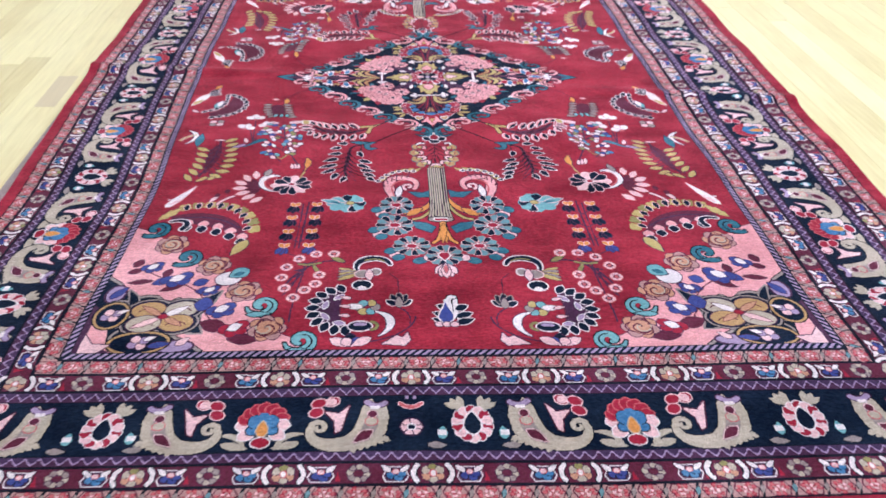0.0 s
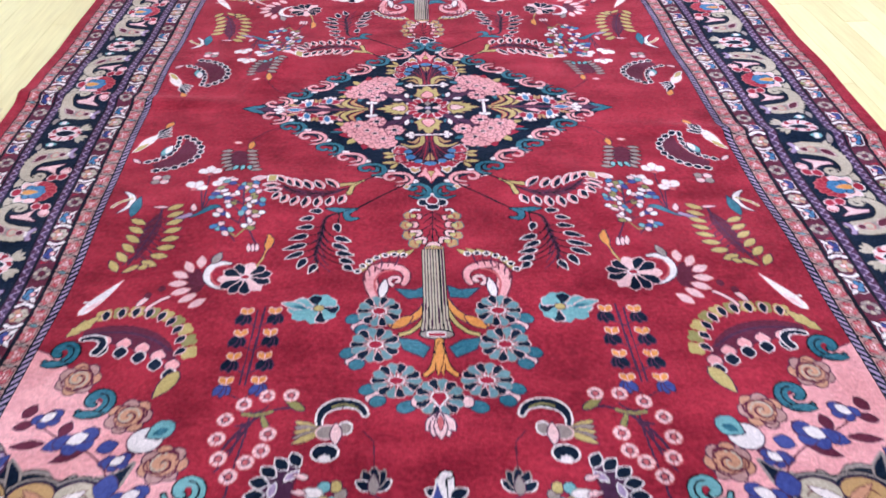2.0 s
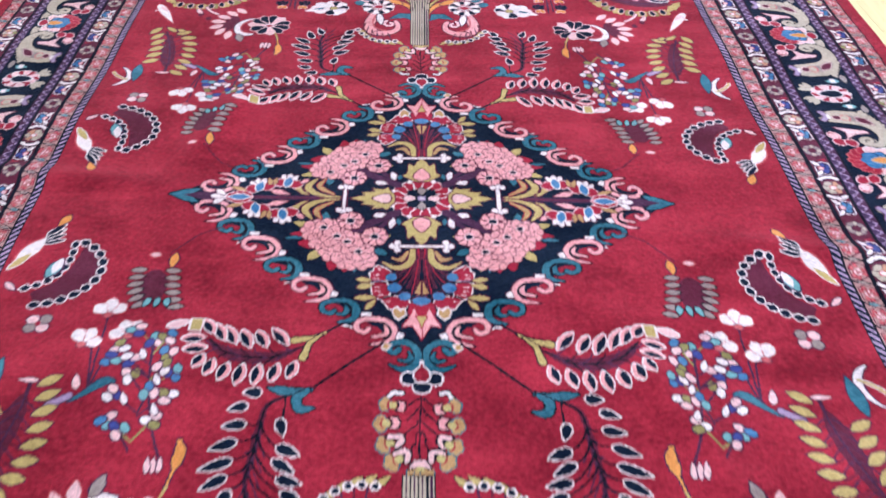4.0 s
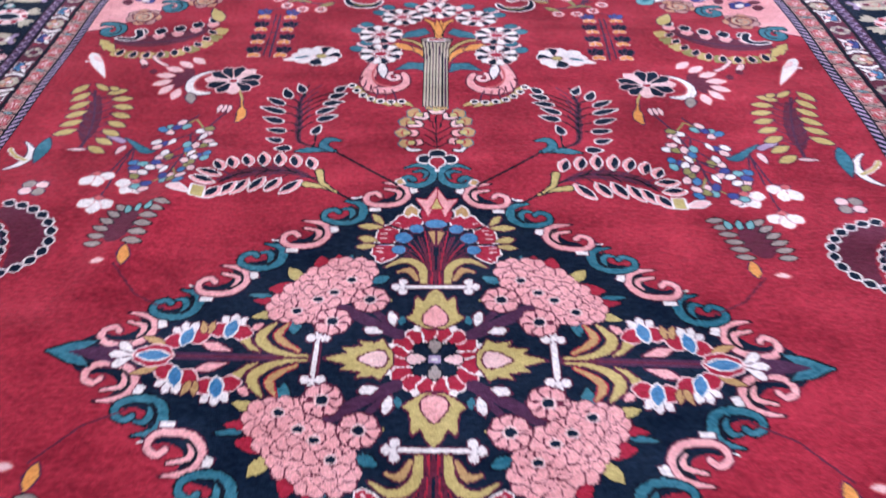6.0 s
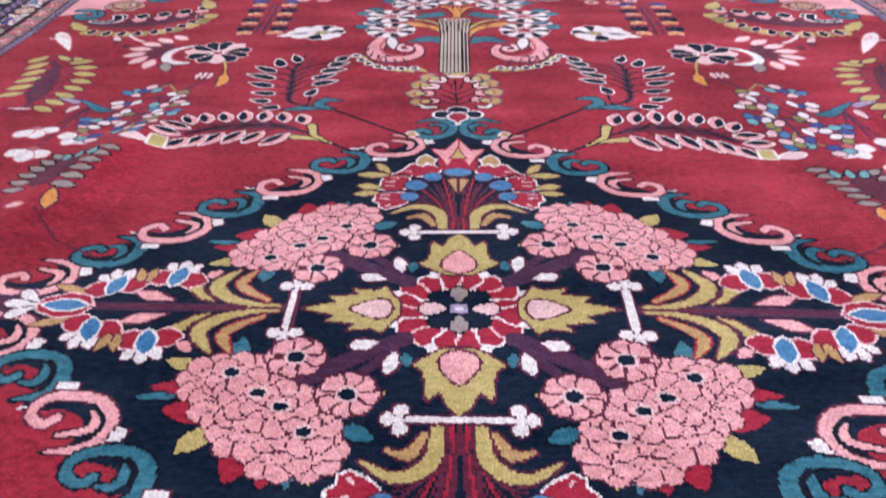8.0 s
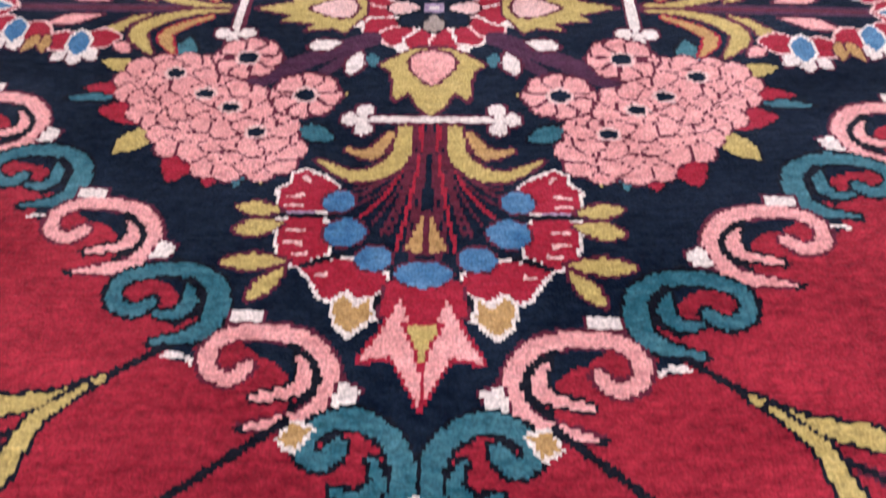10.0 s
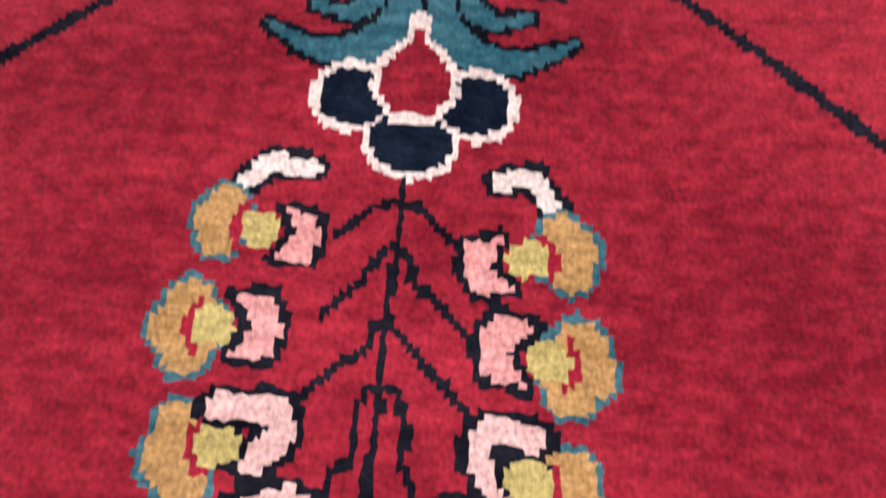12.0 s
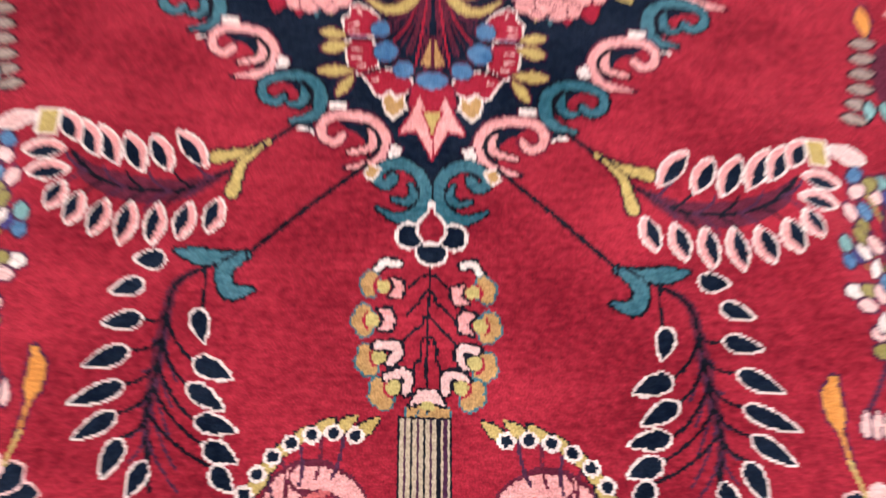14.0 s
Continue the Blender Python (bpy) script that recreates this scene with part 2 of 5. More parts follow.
def bow(a, b, lift, n=10):
    """An arc from a to b that swells to its left by lift."""
    a, b = np.array(a, float), np.array(b, float)
    d = b - a
    nrm = np.array([-d[1], d[0]]) / (np.hypot(*d) + 1e-9)
    return bez(a, a + d * 0.3 + nrm * lift * 1.33, a + d * 0.7 + nrm * lift * 1.33, b, n)


def spiral(cx, cy, r0, r1, a0, a1, n=26):
    t = np.linspace(0, 1, n)
    a = np.radians(a0 + (a1 - a0) * t)
    r = r0 + (r1 - r0) * t ** 1.1
    return np.stack([cx + r * np.cos(a), cy + r * np.sin(a)], 1)


def daisy(x, y, r, n, petal, edge, heart, rim=None, ry=None, inner=0.3, ew=0.004, turn=0.0, pw=1.0):
    ry = ry or r
    for k in range(n):
        a = 2 * math.pi * (k + turn) / n
        c, s = math.cos(a), math.sin(a)
        L.fill(drop(x + r * inner * 0.6 * c, y + ry * inner * 0.6 * s, x + r * c, y + ry * s, pw * 2.1 * r * math.sin(math.pi / n), 0.66), petal, edge, ew)
    L.fill(ell(x, y, r * inner, ry * inner), heart, rim or edge, 0.003)


def leaf(x, y, ang, ln, w, colour, edge, core=None, ew=0.003):
    """A leaf centred at x, y that points along ang, with a dark half where core is given."""
    c, s = math.cos(radians(ang)) * ln / 2, math.sin(radians(ang)) * ln / 2
    L.fill(drop(x - c, y - s, x + c, y + s, w, 0.5), colour, edge, ew)
    if core:
        ox, oy = -s / ln * w * 0.42, c / ln * w * 0.42
        L.fill(drop(x - 0.85 * c + ox, y - 0.85 * s + oy, x + 0.72 * c + ox, y + 0.72 * s + oy, w * 0.55, 0.45), core)


def along(path, share):
    seg = np.hypot(*np.diff(path, axis=0).T)
    d = np.r_[0, np.cumsum(seg)] / seg.sum()
    x, y = np.interp(share, d, path[:, 0]), np.interp(share, d, path[:, 1])
    e = 0.02
    dx = np.interp(min(share + e, 1), d, path[:, 0]) - np.interp(max(share - e, 0), d, path[:, 0])
    dy = np.interp(min(share + e, 1), d, path[:, 1]) - np.interp(max(share - e, 0), d, path[:, 1])
    return x, y, math.degrees(math.atan2(dy, dx))


def row(path, n, ln, w, colour, edge, core=None, lean=60.0, s0=0.0, s1=1.0, ew=0.0028, each="leaf"):
    """Leaves set along a line, each leaning from it by `lean` degrees, each a piece of the motif in hand."""
    whole = dict(zip(L.flips, L.ids))
    for k in range(n):
        L.motif(each, L.flips, L.skew, lambda f: whole[f], L.place)
        x, y, a = along(path, s0 + (s1 - s0) * k / max(n - 1, 1))
        leaf(x, y, a + lean, ln, w, colour, edge, core, ew)
    L.ids = [whole[f] for f in L.flips]


def at(x, y, rot=0.0, scale=1.0, mirror=1):
    c, s = math.cos(radians(rot)) * scale, math.sin(radians(rot)) * scale
    return np.array([[c * mirror, -s, x], [s * mirror, c, y], [0, 0, 1]])


# ---- ground colours: field, stripes, border ----
FX, FY = 0.955, 1.678
STRIPES = (("guard_line", 0.022, "lilac"), ("flower_stripe", 0.048, "clay"), ("guard_stripe", 0.057, "maroon"), ("zigzag_stripe", 0.032, "violet"),
           ("main_border", 0.158, "navy"), ("zigzag_stripe", 0.031, "violet"), ("guard_stripe", 0.058, "maroon"), ("flower_stripe", 0.045, "clay"), ("red_edge", 0.2, "red"))
gx_all = np.abs(X0 + (np.arange(NX) + 0.5) * KNOT)[None, :]
gy_all = np.abs(Y0 + (np.arange(NY) + 0.5) * KNOT)[:, None]
outward = np.maximum(gx_all - FX, gy_all - FY)
BAND, depth = [], 0.0
for band_name, band_w, band_ink in STRIPES:
    PIECES.append((band_name, None))
    mask = (outward >= depth) & (outward < depth + band_w)
    ink[mask], own[mask] = INK[band_ink], len(PIECES) - 1
    BAND.append((len(PIECES) - 1, depth, depth + band_w))
    depth += band_w

# barber-pole line, zigzags and edge lines come straight from the grid
run = np.where(gx_all - FX > gy_all - FY, (Y0 + (np.arange(NY) + 0.5) * KNOT)[:, None] + 0 * gx_all, (X0 + (np.arange(NX) + 0.5) * KNOT)[None, :] + 0 * gy_all)
d = outward
pole = (d >= 0.003) & (d < 0.019)
ink[pole & (((run + d * 1.0) % 0.020) < 0.011)] = INK["navy"]
ink[((d >= 0) & (d < 0.003)) | ((d >= 0.019) & (d < 0.022))] = INK["black"]
for b in (3, 5):
    lo, hi = BAND[b][1], BAND[b][2]
    u = (d - lo) / (hi - lo)
    saw = np.abs((run / 0.030) % 1.0 - 0.5) * 2
    z = (u > 0) & (u < 1)
    ink[z & (u > 0.22 + 0.6 * saw)] = INK["plum"]
    ink[z & (np.abs(u - 0.2 - 0.6 * saw) < 0.075)] = INK["lilac"]
    ink[z & ((u < 0.09) | (u > 0.91))] = INK["black"]
for b in (1, 2, 7, 6):
    lo, hi = BAND[b][1], BAND[b][2]
    ink[((d >= lo) & (d < lo + 0.004)) | ((d >= hi - 0.004) & (d < hi))] = INK["black"]

FOUR = quarters()
BELT = [(1, -1), (1, 1)]  # motifs on the long axis, at both ends
SIDE = [(-1, 1), (1, 1)]


def halves(f):
    """Runs f for x and for -x inside one motif on the long axis."""
    keep = L.place
    for m in (1, -1):
        L.place = np.diag([m, 1.0, 1.0]) @ keep
        f()
    L.place = keep


# ---- medallion ----
L.motif("medallion", [(1, 1)], 0.0)
MEDAL = L.ids[0]
L.fill([(-0.615, 0), (-0.30, -0.262), (0, -0.498), (0.30, -0.262), (0.615, 0), (0.30, 0.262), (0, 0.498), (-0.30, 0.262)], "navy")

# scrolls along its four edges, teal and pink by turns
SCROLLS = ((0.516, 0.054, "pink"), (0.447, 0.117, "teal"), (0.382, 0.177, "pink"), (0.319, 0.242, "teal"), (0.250, 0.305, "pink"), (0.179, 0.370, "teal"), (0.101, 0.427, "pink"))
PINK_SCROLL = ((0.013, -0.004), (0.023, 0.0056), (0.039, -0.003), (0.040, -0.021), (0.025, -0.033), (-0.001, -0.034), (-0.026, -0.027), (-0.042, -0.006), (-0.043, 0.015), (-0.033, 0.030), (-0.016, 0.036), (0.008, 0.040))
TEAL_SCROLL = ((0.013, 0.001), (0.023, 0.009), (0.040, 0.0), (0.040, -0.019), (0.020, -0.030), (-0.007, -0.031), (-0.031, -0.016), (-0.036, 0.011), (-0.025, 0.028), (0.003, 0.036))


def smooth(pts, n=4):
    p = np.asarray(pts, float)
    q = np.concatenate([[2 * p[0] - p[1]], p, [2 * p[-1] - p[-2]]])
    out = []
    for k in range(len(p) - 1):
        for t in np.arange(n) / n:
            a, b, c, e = q[k:k + 4]
            out.append(0.5 * (2 * b + (c - a) * t + (2 * a - 5 * b + 4 * c - e) * t * t + (3 * b - a - 3 * c + e) * t ** 3))
    return np.array(out + [p[-1]])


for sx, sy, sc in SCROLLS:
    L.motif("scroll", FOUR, 0.0, MEDAL)
    here = np.array([sx, sy])
    pts = smooth(PINK_SCROLL if sc == "pink" else TEAL_SCROLL) * 0.98
    L.fill(ell(sx + 0.016, sy + 0.012, 0.034, 0.026), "red")
    w = np.interp(np.linspace(0, 1, len(pts)), [0, 0.12, 0.4, 0.7, 0.88, 1], [0.010, 0.0105, 0.012, 0.0135, 0.011, 0.003] if sc == "pink" else [0.010, 0.0105, 0.012, 0.0165, 0.014, 0.003])
    L.stroke(pts + here, w, sc, "maroon" if sc == "pink" else "black", 0.003)
    inner = smooth(((-0.020, -0.014), (-0.027, -0.001), (-0.022, 0.011), (0.003, 0.018)) if sc == "pink" else ((-0.010, -0.015), (-0.015, -0.002), (-0.008, 0.011), (0.005, 0.010)))
    L.stroke(inner + here, np.interp(np.linspace(0, 1, len(inner)), [0, 0.4, 1], [0.004, 0.012, 0.006]), sc, "black", 0.0028)
    crease = smooth(((-0.014, -0.023), (-0.026, -0.014), (-0.034, -0.002), (-0.033, 0.013), (-0.020, 0.025)) if sc == "pink" else ((-0.012, -0.022), (-0.022, -0.010), (-0.023, 0.006), (-0.010, 0.019)))
    L.stroke(crease + here, 0.0056, "black")
    if sc == "pink":
        L.fill(rect(sx + 0.008, sy - 0.051, sx + 0.031, sy - 0.041), "cream", "maroon", 0.002)
        L.fill([(sx - 0.064, sy + 0.010), (sx - 0.050, sy + 0.004), (sx - 0.045, sy + 0.022), (sx - 0.058, sy + 0.024)], "cream", "maroon", 0.002)
        L.stroke([(sx + 0.006, sy + 0.042), (sx + 0.013, sy + 0.039)], 0.004, "black")
    else:
        L.fill(ell(sx - 0.020, sy + 0.043, 0.009, 0.007), "navy")
        L.stroke(bow((sx - 0.028, sy + 0.050), (sx - 0.009, sy + 0.046), -0.003), 0.0035, "cream")
L.motif("tip_leaf", SIDE, 0.0, MEDAL)
L.fill([(0.556, 0.027), (0.590, 0.021), (0.634, 0), (0.590, -0.021), (0.556, -0.027), (0.580, 0)], "teal", "black")
L.fill([(0.50, 0.02), (0.56, 0.012), (0.60, 0), (0.56, -0.012), (0.50, -0.02)], "plum")

# centre rosette
L.motif("rosette", [(1, 1)], 0.0, MEDAL)
for k in range(16):
    a = 2 * math.pi * (k + 0.5) / 16
    L.fill(drop(0.028 * math.cos(a), 0.026 * math.sin(a), 0.080 * math.cos(a), 0.070 * math.sin(a), 0.031, 0.72), "crimson", "cream" if k % 2 else "blush", 0.003)
for k in range(16):
    a = 2 * math.pi * k / 16
    L.fill(ell(0.079 * math.cos(a), 0.069 * math.sin(a), 0.0065), "cream")
for k in range(8):
    a = 2 * math.pi * k / 8
    L.fill(drop(0.008 * math.cos(a), 0.008 * math.sin(a), 0.046 * math.cos(a), 0.040 * math.sin(a), 0.022, 0.66), ("blush", "navy", "taupe", "navy")[k % 4], "black", 0.003)
L.fill(ell(0, 0, 0.014, 0.013), "navy")
L.fill(rect(-0.010, -0.008, 0.010, 0.008), "lilac")
L.fill(rect(-0.005, -0.003, 0.005, 0.003), "cream")


def jagged(half):
    """A pronged leaf, from one half of its outline: x out along the leaf, y its half width."""
    return half + [(x, -y) for x, y in half[::-1]]


L.motif("lily_leaf", SIDE, 0.0, MEDAL)
L.fill(jagged([(0.068, 0.012), (0.078, 0.026), (0.086, 0.041), (0.098, 0.033), (0.124, 0.037), (0.116, 0.025), (0.150, 0.022), (0.140, 0.012), (0.180, 0.0)]), "gold", "maroon", 0.003)
L.fill(drop(0.076, 0, 0.125, 0, 0.032, 0.3), "blush", "maroon", 0.003)
L.motif("lily_leaf", BELT, 0.0, MEDAL)
L.fill([(y, x) for x, y in jagged([(0.064, 0.014), (0.074, 0.030), (0.089, 0.049), (0.099, 0.037), (0.140, 0.033), (0.127, 0.020), (0.146, 0.012), (0.160, 0.0)])], "gold", "maroon", 0.003)
L.fill(drop(0, 0.068, 0, 0.118, 0.042, 0.35), "pink", "maroon", 0.003)

# four white bars with trefoil ends
for flips, way in ((SIDE, 0), (BELT, 1)):
    L.motif("white_bar", flips, 0.0, MEDAL)
    at_, half = (0.193, 0.044) if way == 0 else (0.164, 0.060)
    ends = [(at_, half), (at_, -half)] if way == 0 else [(half, at_), (-half, at_)]
    L.stroke(ends, 0.0085, "cream", "maroon", 0.003)
    for ex, ey in ends:
        gx_, gy_ = (0, 1 if ey > 0 else -1) if way == 0 else (1 if ex > 0 else -1, 0)
        for du, dv in ((0.010, 0), (-0.002, 0.012), (-0.002, -0.012)):
            L.fill(ell(ex + gx_ * du + gy_ * dv, ey + gy_ * du + gx_ * dv, 0.008), "cream", "maroon", 0.0025)
        L.fill(ell(ex, ey, 0.006), "cream")

# pink flower heaps in the quarters
L.motif("pink_bouquet", FOUR, 0.0, MEDAL)
L.stroke([(0.06, 0.05), (0.12, 0.085), (0.17, 0.12)], 0.022, "plum")
L.stroke([(0.07, 0.07), (0.10, 0.10), (0.11, 0.125)], 0.012, "plum")
for x0, y0, x1, y1, w, c in ((0.235, 0.158, 0.296, 0.158, 0.034, "crimson"), (0.245, 0.13, 0.318, 0.128, 0.026, "crimson"), (0.20, 0.19, 0.212, 0.245, 0.036, "crimson"),
                             (0.17, 0.20, 0.180, 0.25, 0.030, "crimson"), (0.24, 0.18, 0.268, 0.212, 0.024, "gold"), (0.27, 0.10, 0.312, 0.088, 0.018, "gold"), (0.14, 0.21, 0.136, 0.246, 0.018, "gold"),
                             (0.235, 0.09, 0.236, 0.05, 0.022, "teal"), (0.115, 0.175, 0.082, 0.19, 0.020, "teal"), (0.155, 0.21, 0.156, 0.25, 0.014, "teal"), (0.285, 0.14, 0.33, 0.142, 0.010, "teal"), (0.11, 0.15, 0.075, 0.128, 0.018, "gold")):
    L.fill(drop(x0, y0, x1, y1, w, 0.45), c, "black", 0.0025)
for fx, fy, fr in ((0.255, 0.115, 0.036), (0.235, 0.145, 0.036), (0.140, 0.205, 0.034), (0.170, 0.205, 0.036), (0.205, 0.180, 0.038), (0.225, 0.110, 0.034), (0.150, 0.175, 0.034), (0.205, 0.135, 0.036), (0.178, 0.152, 0.037)):
    for k in range(8):
        a = 2 * math.pi * (k + 0.3 * math.sin(9 * fx * 100)) / 8
        L.fill(ell(fx + fr * 0.68 * math.cos(a), fy + fr * 0.68 * math.sin(a), 0.0140, 0.0130, math.degrees(a)), "pink", "maroon", 0.0018)
    for k in range(4):
        a = 2 * math.pi * (k + 0.4) / 4
        L.fill(ell(fx + fr * 0.24 * math.cos(a), fy + fr * 0.24 * math.sin(a), 0.0095), "pink", "maroon", 0.0016)
for fx, fy in ((0.178, 0.150), (0.204, 0.132), (0.150, 0.182), (0.238, 0.104)):
    L.fill(ell(fx, fy, 0.008, 0.006), "navy", "blush", 0.003)
for fx, fy in ((0.174, 0.080), (0.113, 0.132)):
    daisy(fx, fy, 0.033, 8, "pink", "maroon", "navy", "blush", 0.030, 0.28, 0.003)
for x0, y0, x1, y1 in ((0.088, 0.056, 0.119, 0.063), (0.068, 0.070, 0.076, 0.104)):
    L.fill(drop(x0, y0, x1, y1, 0.017, 0.55), "cream", "maroon", 0.003)
L.fill(drop(0.058, 0.073, 0.054, 0.094, 0.012), "teal")

# side sprays towards the east and west tips
L.motif("side_spray", SIDE, 0.0, MEDAL)
L.stroke([(0.205, 0), (0.52, 0)], 0.016, "plum")
L.stroke([(0.205, 0), (0.50, 0)], 0.005, "maroon")
for m in (1, -1):
    L.place = np.diag([1.0, m, 1.0])
    L.stroke(bow((0.26, 0.004), (0.36, 0.055), 0.008), 0.006, "plum")
    arm = smooth(((0.206, 0.004), (0.244, 0.008), (0.277, 0.024), (0.289, 0.046), (0.268, 0.076)))
    L.stroke(arm, np.interp(np.linspace(0, 1, len(arm)), [0, 0.3, 0.6, 0.8, 1], [0.004, 0.010, 0.018, 0.017, 0.003]), "gold", "maroon", 0.003)
    hook = smooth(((0.222, 0.015), (0.246, 0.030), (0.261, 0.048), (0.247, 0.074)))
    L.stroke(hook, np.interp(np.linspace(0, 1, len(hook)), [0, 0.4, 0.75, 1], [0.004, 0.011, 0.013, 0.003]), "camel", "crimson", 0.0026)
    L.fill([(0.284, 0.010), (0.302, 0.016), (0.322, 0.034), (0.318, 0.046), (0.306, 0.040), (0.302, 0.028)], "gold", "maroon", 0.003)
    L.fill(drop(0.332, 0.012, 0.384, 0.028, 0.017, 0.6), "pink", "maroon", 0.003)
    for fx, fy, rot in ((0.342, 0.061, 8), (0.412, 0.042, -16)):
        for k in range(3):
            a = radians(48 + rot + 38 * k)
            L.fill(drop(fx, fy, fx + 0.034 * math.cos(a), fy + 0.036 * math.sin(a), 0.016, 0.6), "cream", "maroon", 0.002)
        for k in (-1, 1):
            L.fill(drop(fx, fy - 0.004, fx + k * 0.038 * math.cos(radians(rot)), fy - 0.006 + k * 0.036 * math.sin(radians(rot)), 0.030, 0.5), "crimson", "blush", 0.0026)
        L.fill(drop(fx + 0.004, fy - 0.020, fx - 0.003, fy + 0.020, 0.021, 0.5), "blue", "cream", 0.003)
    L.fill(drop(0.306, 0.060, 0.290, 0.074, 0.014), "pink", "maroon", 0.002)
    for k in (0, 1):
        L.fill(drop(0.378 + 0.008 * k, 0.050, 0.374 + 0.020 * k, 0.078, 0.012), "camel", "maroon", 0.002)
    L.fill(drop(0.445, 0.024, 0.485, 0.040, 0.014), "camel", "maroon", 0.002)
L.place = np.eye(3)
for k in (-40, 0, 40):
    L.fill(drop(0.485, 0, 0.485 + 0.046 * math.cos(radians(k)), 0.040 * math.sin(radians(k)), 0.016, 0.7), "cream", "maroon", 0.002)
for m in (1, -1):
    L.fill([(0.425, 0.0), (0.436, m * 0.018), (0.460, m * 0.023), (0.486, m * 0.012), (0.490, 0.0)], "crimson", "blush", 0.0026)
L.fill(drop(0.432, 0, 0.484, 0, 0.021, 0.5), "blue", "cream", 0.003)

# fan palmettes at the north and south points
L.motif("fan_palmette", BELT, 0.0, MEDAL)
L.fill([(0.016, 0.172), (0.03, 0.235), (0.075, 0.26), (0.06, 0.31), (0, 0.335), (-0.06, 0.31), (-0.075, 0.26), (-0.03, 0.235), (-0.016, 0.172)], "navy")


def fan_half():
    for k in range(5):
        foot = 0.002 + 0.0052 * k
        L.stroke(bez((foot, 0.172), (foot, 0.215), (0.006 + 0.004 * k, 0.240), ((0.010, 0.022, 0.034, 0.052, 0.064)[k], (0.325, 0.316, 0.300, 0.282, 0.262)[k])), 0.0034, "crimson" if k % 2 else "maroon")
        L.stroke(bez((foot + 0.0026, 0.190), (foot + 0.002, 0.222), (0.010 + 0.004 * k, 0.244), ((0.014, 0.028, 0.042, 0.056, 0.060)[k], (0.305, 0.298, 0.288, 0.268, 0.250)[k])), 0.0026, "maroon")
    big, small = smooth(((0.021, 0.178), (0.025, 0.212), (0.043, 0.231), (0.064, 0.233), (0.092, 0.216))), smooth(((0.034, 0.184), (0.048, 0.207), (0.068, 0.203)))
    L.stroke(big, np.interp(np.linspace(0, 1, len(big)), [0, 0.3, 0.7, 1], [0.014, 0.017, 0.013, 0.003]), "gold", "maroon", 0.003)
    L.stroke(small, np.interp(np.linspace(0, 1, len(small)), [0, 0.5, 1], [0.008, 0.014, 0.004]), "camel", "maroon", 0.0026)
    # three red lobes with stepped white rims, a black and white seam between each two
    L.fill([(0.119, 0.251), (0.110, 0.243), (0.109, 0.233), (0.100, 0.228), (0.085, 0.236), (0.074, 0.245), (0.070, 0.254), (0.078, 0.275), (0.116, 0.276)], "crimson", "cream", 0.003)
    L.fill([(0.115, 0.284), (0.080, 0.283), (0.074, 0.302), (0.073, 0.320), (0.083, 0.325), (0.093, 0.333), (0.107, 0.328), (0.112, 0.309)], "crimson", "cream", 0.003)
    L.fill([(0.089, 0.336), (0.078, 0.330), (0.060, 0.324), (0.030, 0.336), (0.026, 0.349), (0.036, 0.359), (0.046, 0.363), (0.055, 0.354), (0.060, 0.367), (0.073, 0.362), (0.079, 0.350)], "crimson", "cream", 0.003)
    L.stroke([(0.116, 0.279), (0.072, 0.281)], 0.005, "black")
    L.stroke([(0.090, 0.333), (0.078, 0.327), (0.062, 0.321)], 0.005, "black")
    L.stroke([(0.114, 0.2755), (0.088, 0.2765)], 0.003, "lilac")
    for x0, y0, x1, y1 in ((0.112, 0.259, 0.098, 0.257), (0.111, 0.268, 0.100, 0.268), (0.107, 0.296, 0.094, 0.296), (0.106, 0.309, 0.094, 0.310), (0.098, 0.322, 0.088, 0.320), (0.078, 0.341, 0.070, 0.340), (0.100, 0.236, 0.096, 0.242)):
        L.stroke([(x0, y0), (x1, y1)], 0.0032, "blush")
    for px, py, rx, ry in ((0.070, 0.264, 0.0125, 0.012), (0.062, 0.298, 0.0165, 0.0145), (0.038, 0.324, 0.0135, 0.0125)):
        L.fill(ell(px, py, rx, ry, 10), "blue", "maroon", 0.002)
    L.stroke([(0.020, 0.350), (0.032, 0.362), (0.034, 0.378)], 0.0042, "black", "cream", 0.0026)
    L.fill([(0.063, 0.366), (0.056, 0.360), (0.047, 0.371), (0.038, 0.362), (0.036, 0.378), (0.042, 0.386), (0.050, 0.395), (0.060, 0.384)], "camel", "cream", 0.003)
    for x0, y0, x1, y1, lw in ((0.112, 0.275, 0.150, 0.271, 0.014), (0.110, 0.289, 0.148, 0.297, 0.017), (0.100, 0.328, 0.151, 0.330, 0.016), (0.102, 0.334, 0.124, 0.366, 0.014)):
        L.fill(drop(x0, y0, x1, y1, lw, 0.55), "gold", "maroon", 0.0028)


halves(fan_half)
L.fill([(0, 0.346), (0.026, 0.346), (0.031, 0.378), (0.022, 0.375), (0.017, 0.362), (0.011, 0.380), (0, 0.386), (-0.011, 0.380), (-0.017, 0.362), (-0.022, 0.375), (-0.031, 0.378), (-0.026, 0.346)], "crimson", "maroon", 0.002)
L.fill(ell(-0.001, 0.339, 0.0205, 0.0125), "blue", "maroon", 0.002)
halves(lambda: L.fill([(0.0015, 0.275), (0.016, 0.315), (0.003, 0.318)], "camel", "maroon", 0.002))
halves(lambda: L.fill([(0.016, 0.362), (0.028, 0.391), (0.041, 0.415), (0.020, 0.411), (0.011, 0.427), (0.0, 0.449), (0, 0.418), (0.009, 0.386)], "pink", "crimson", 0.0026))
L.fill([(0.012, 0.384), (0.004, 0.403), (0, 0.419), (-0.004, 0.403), (-0.012, 0.384)], "gold", "crimson", 0.0026)

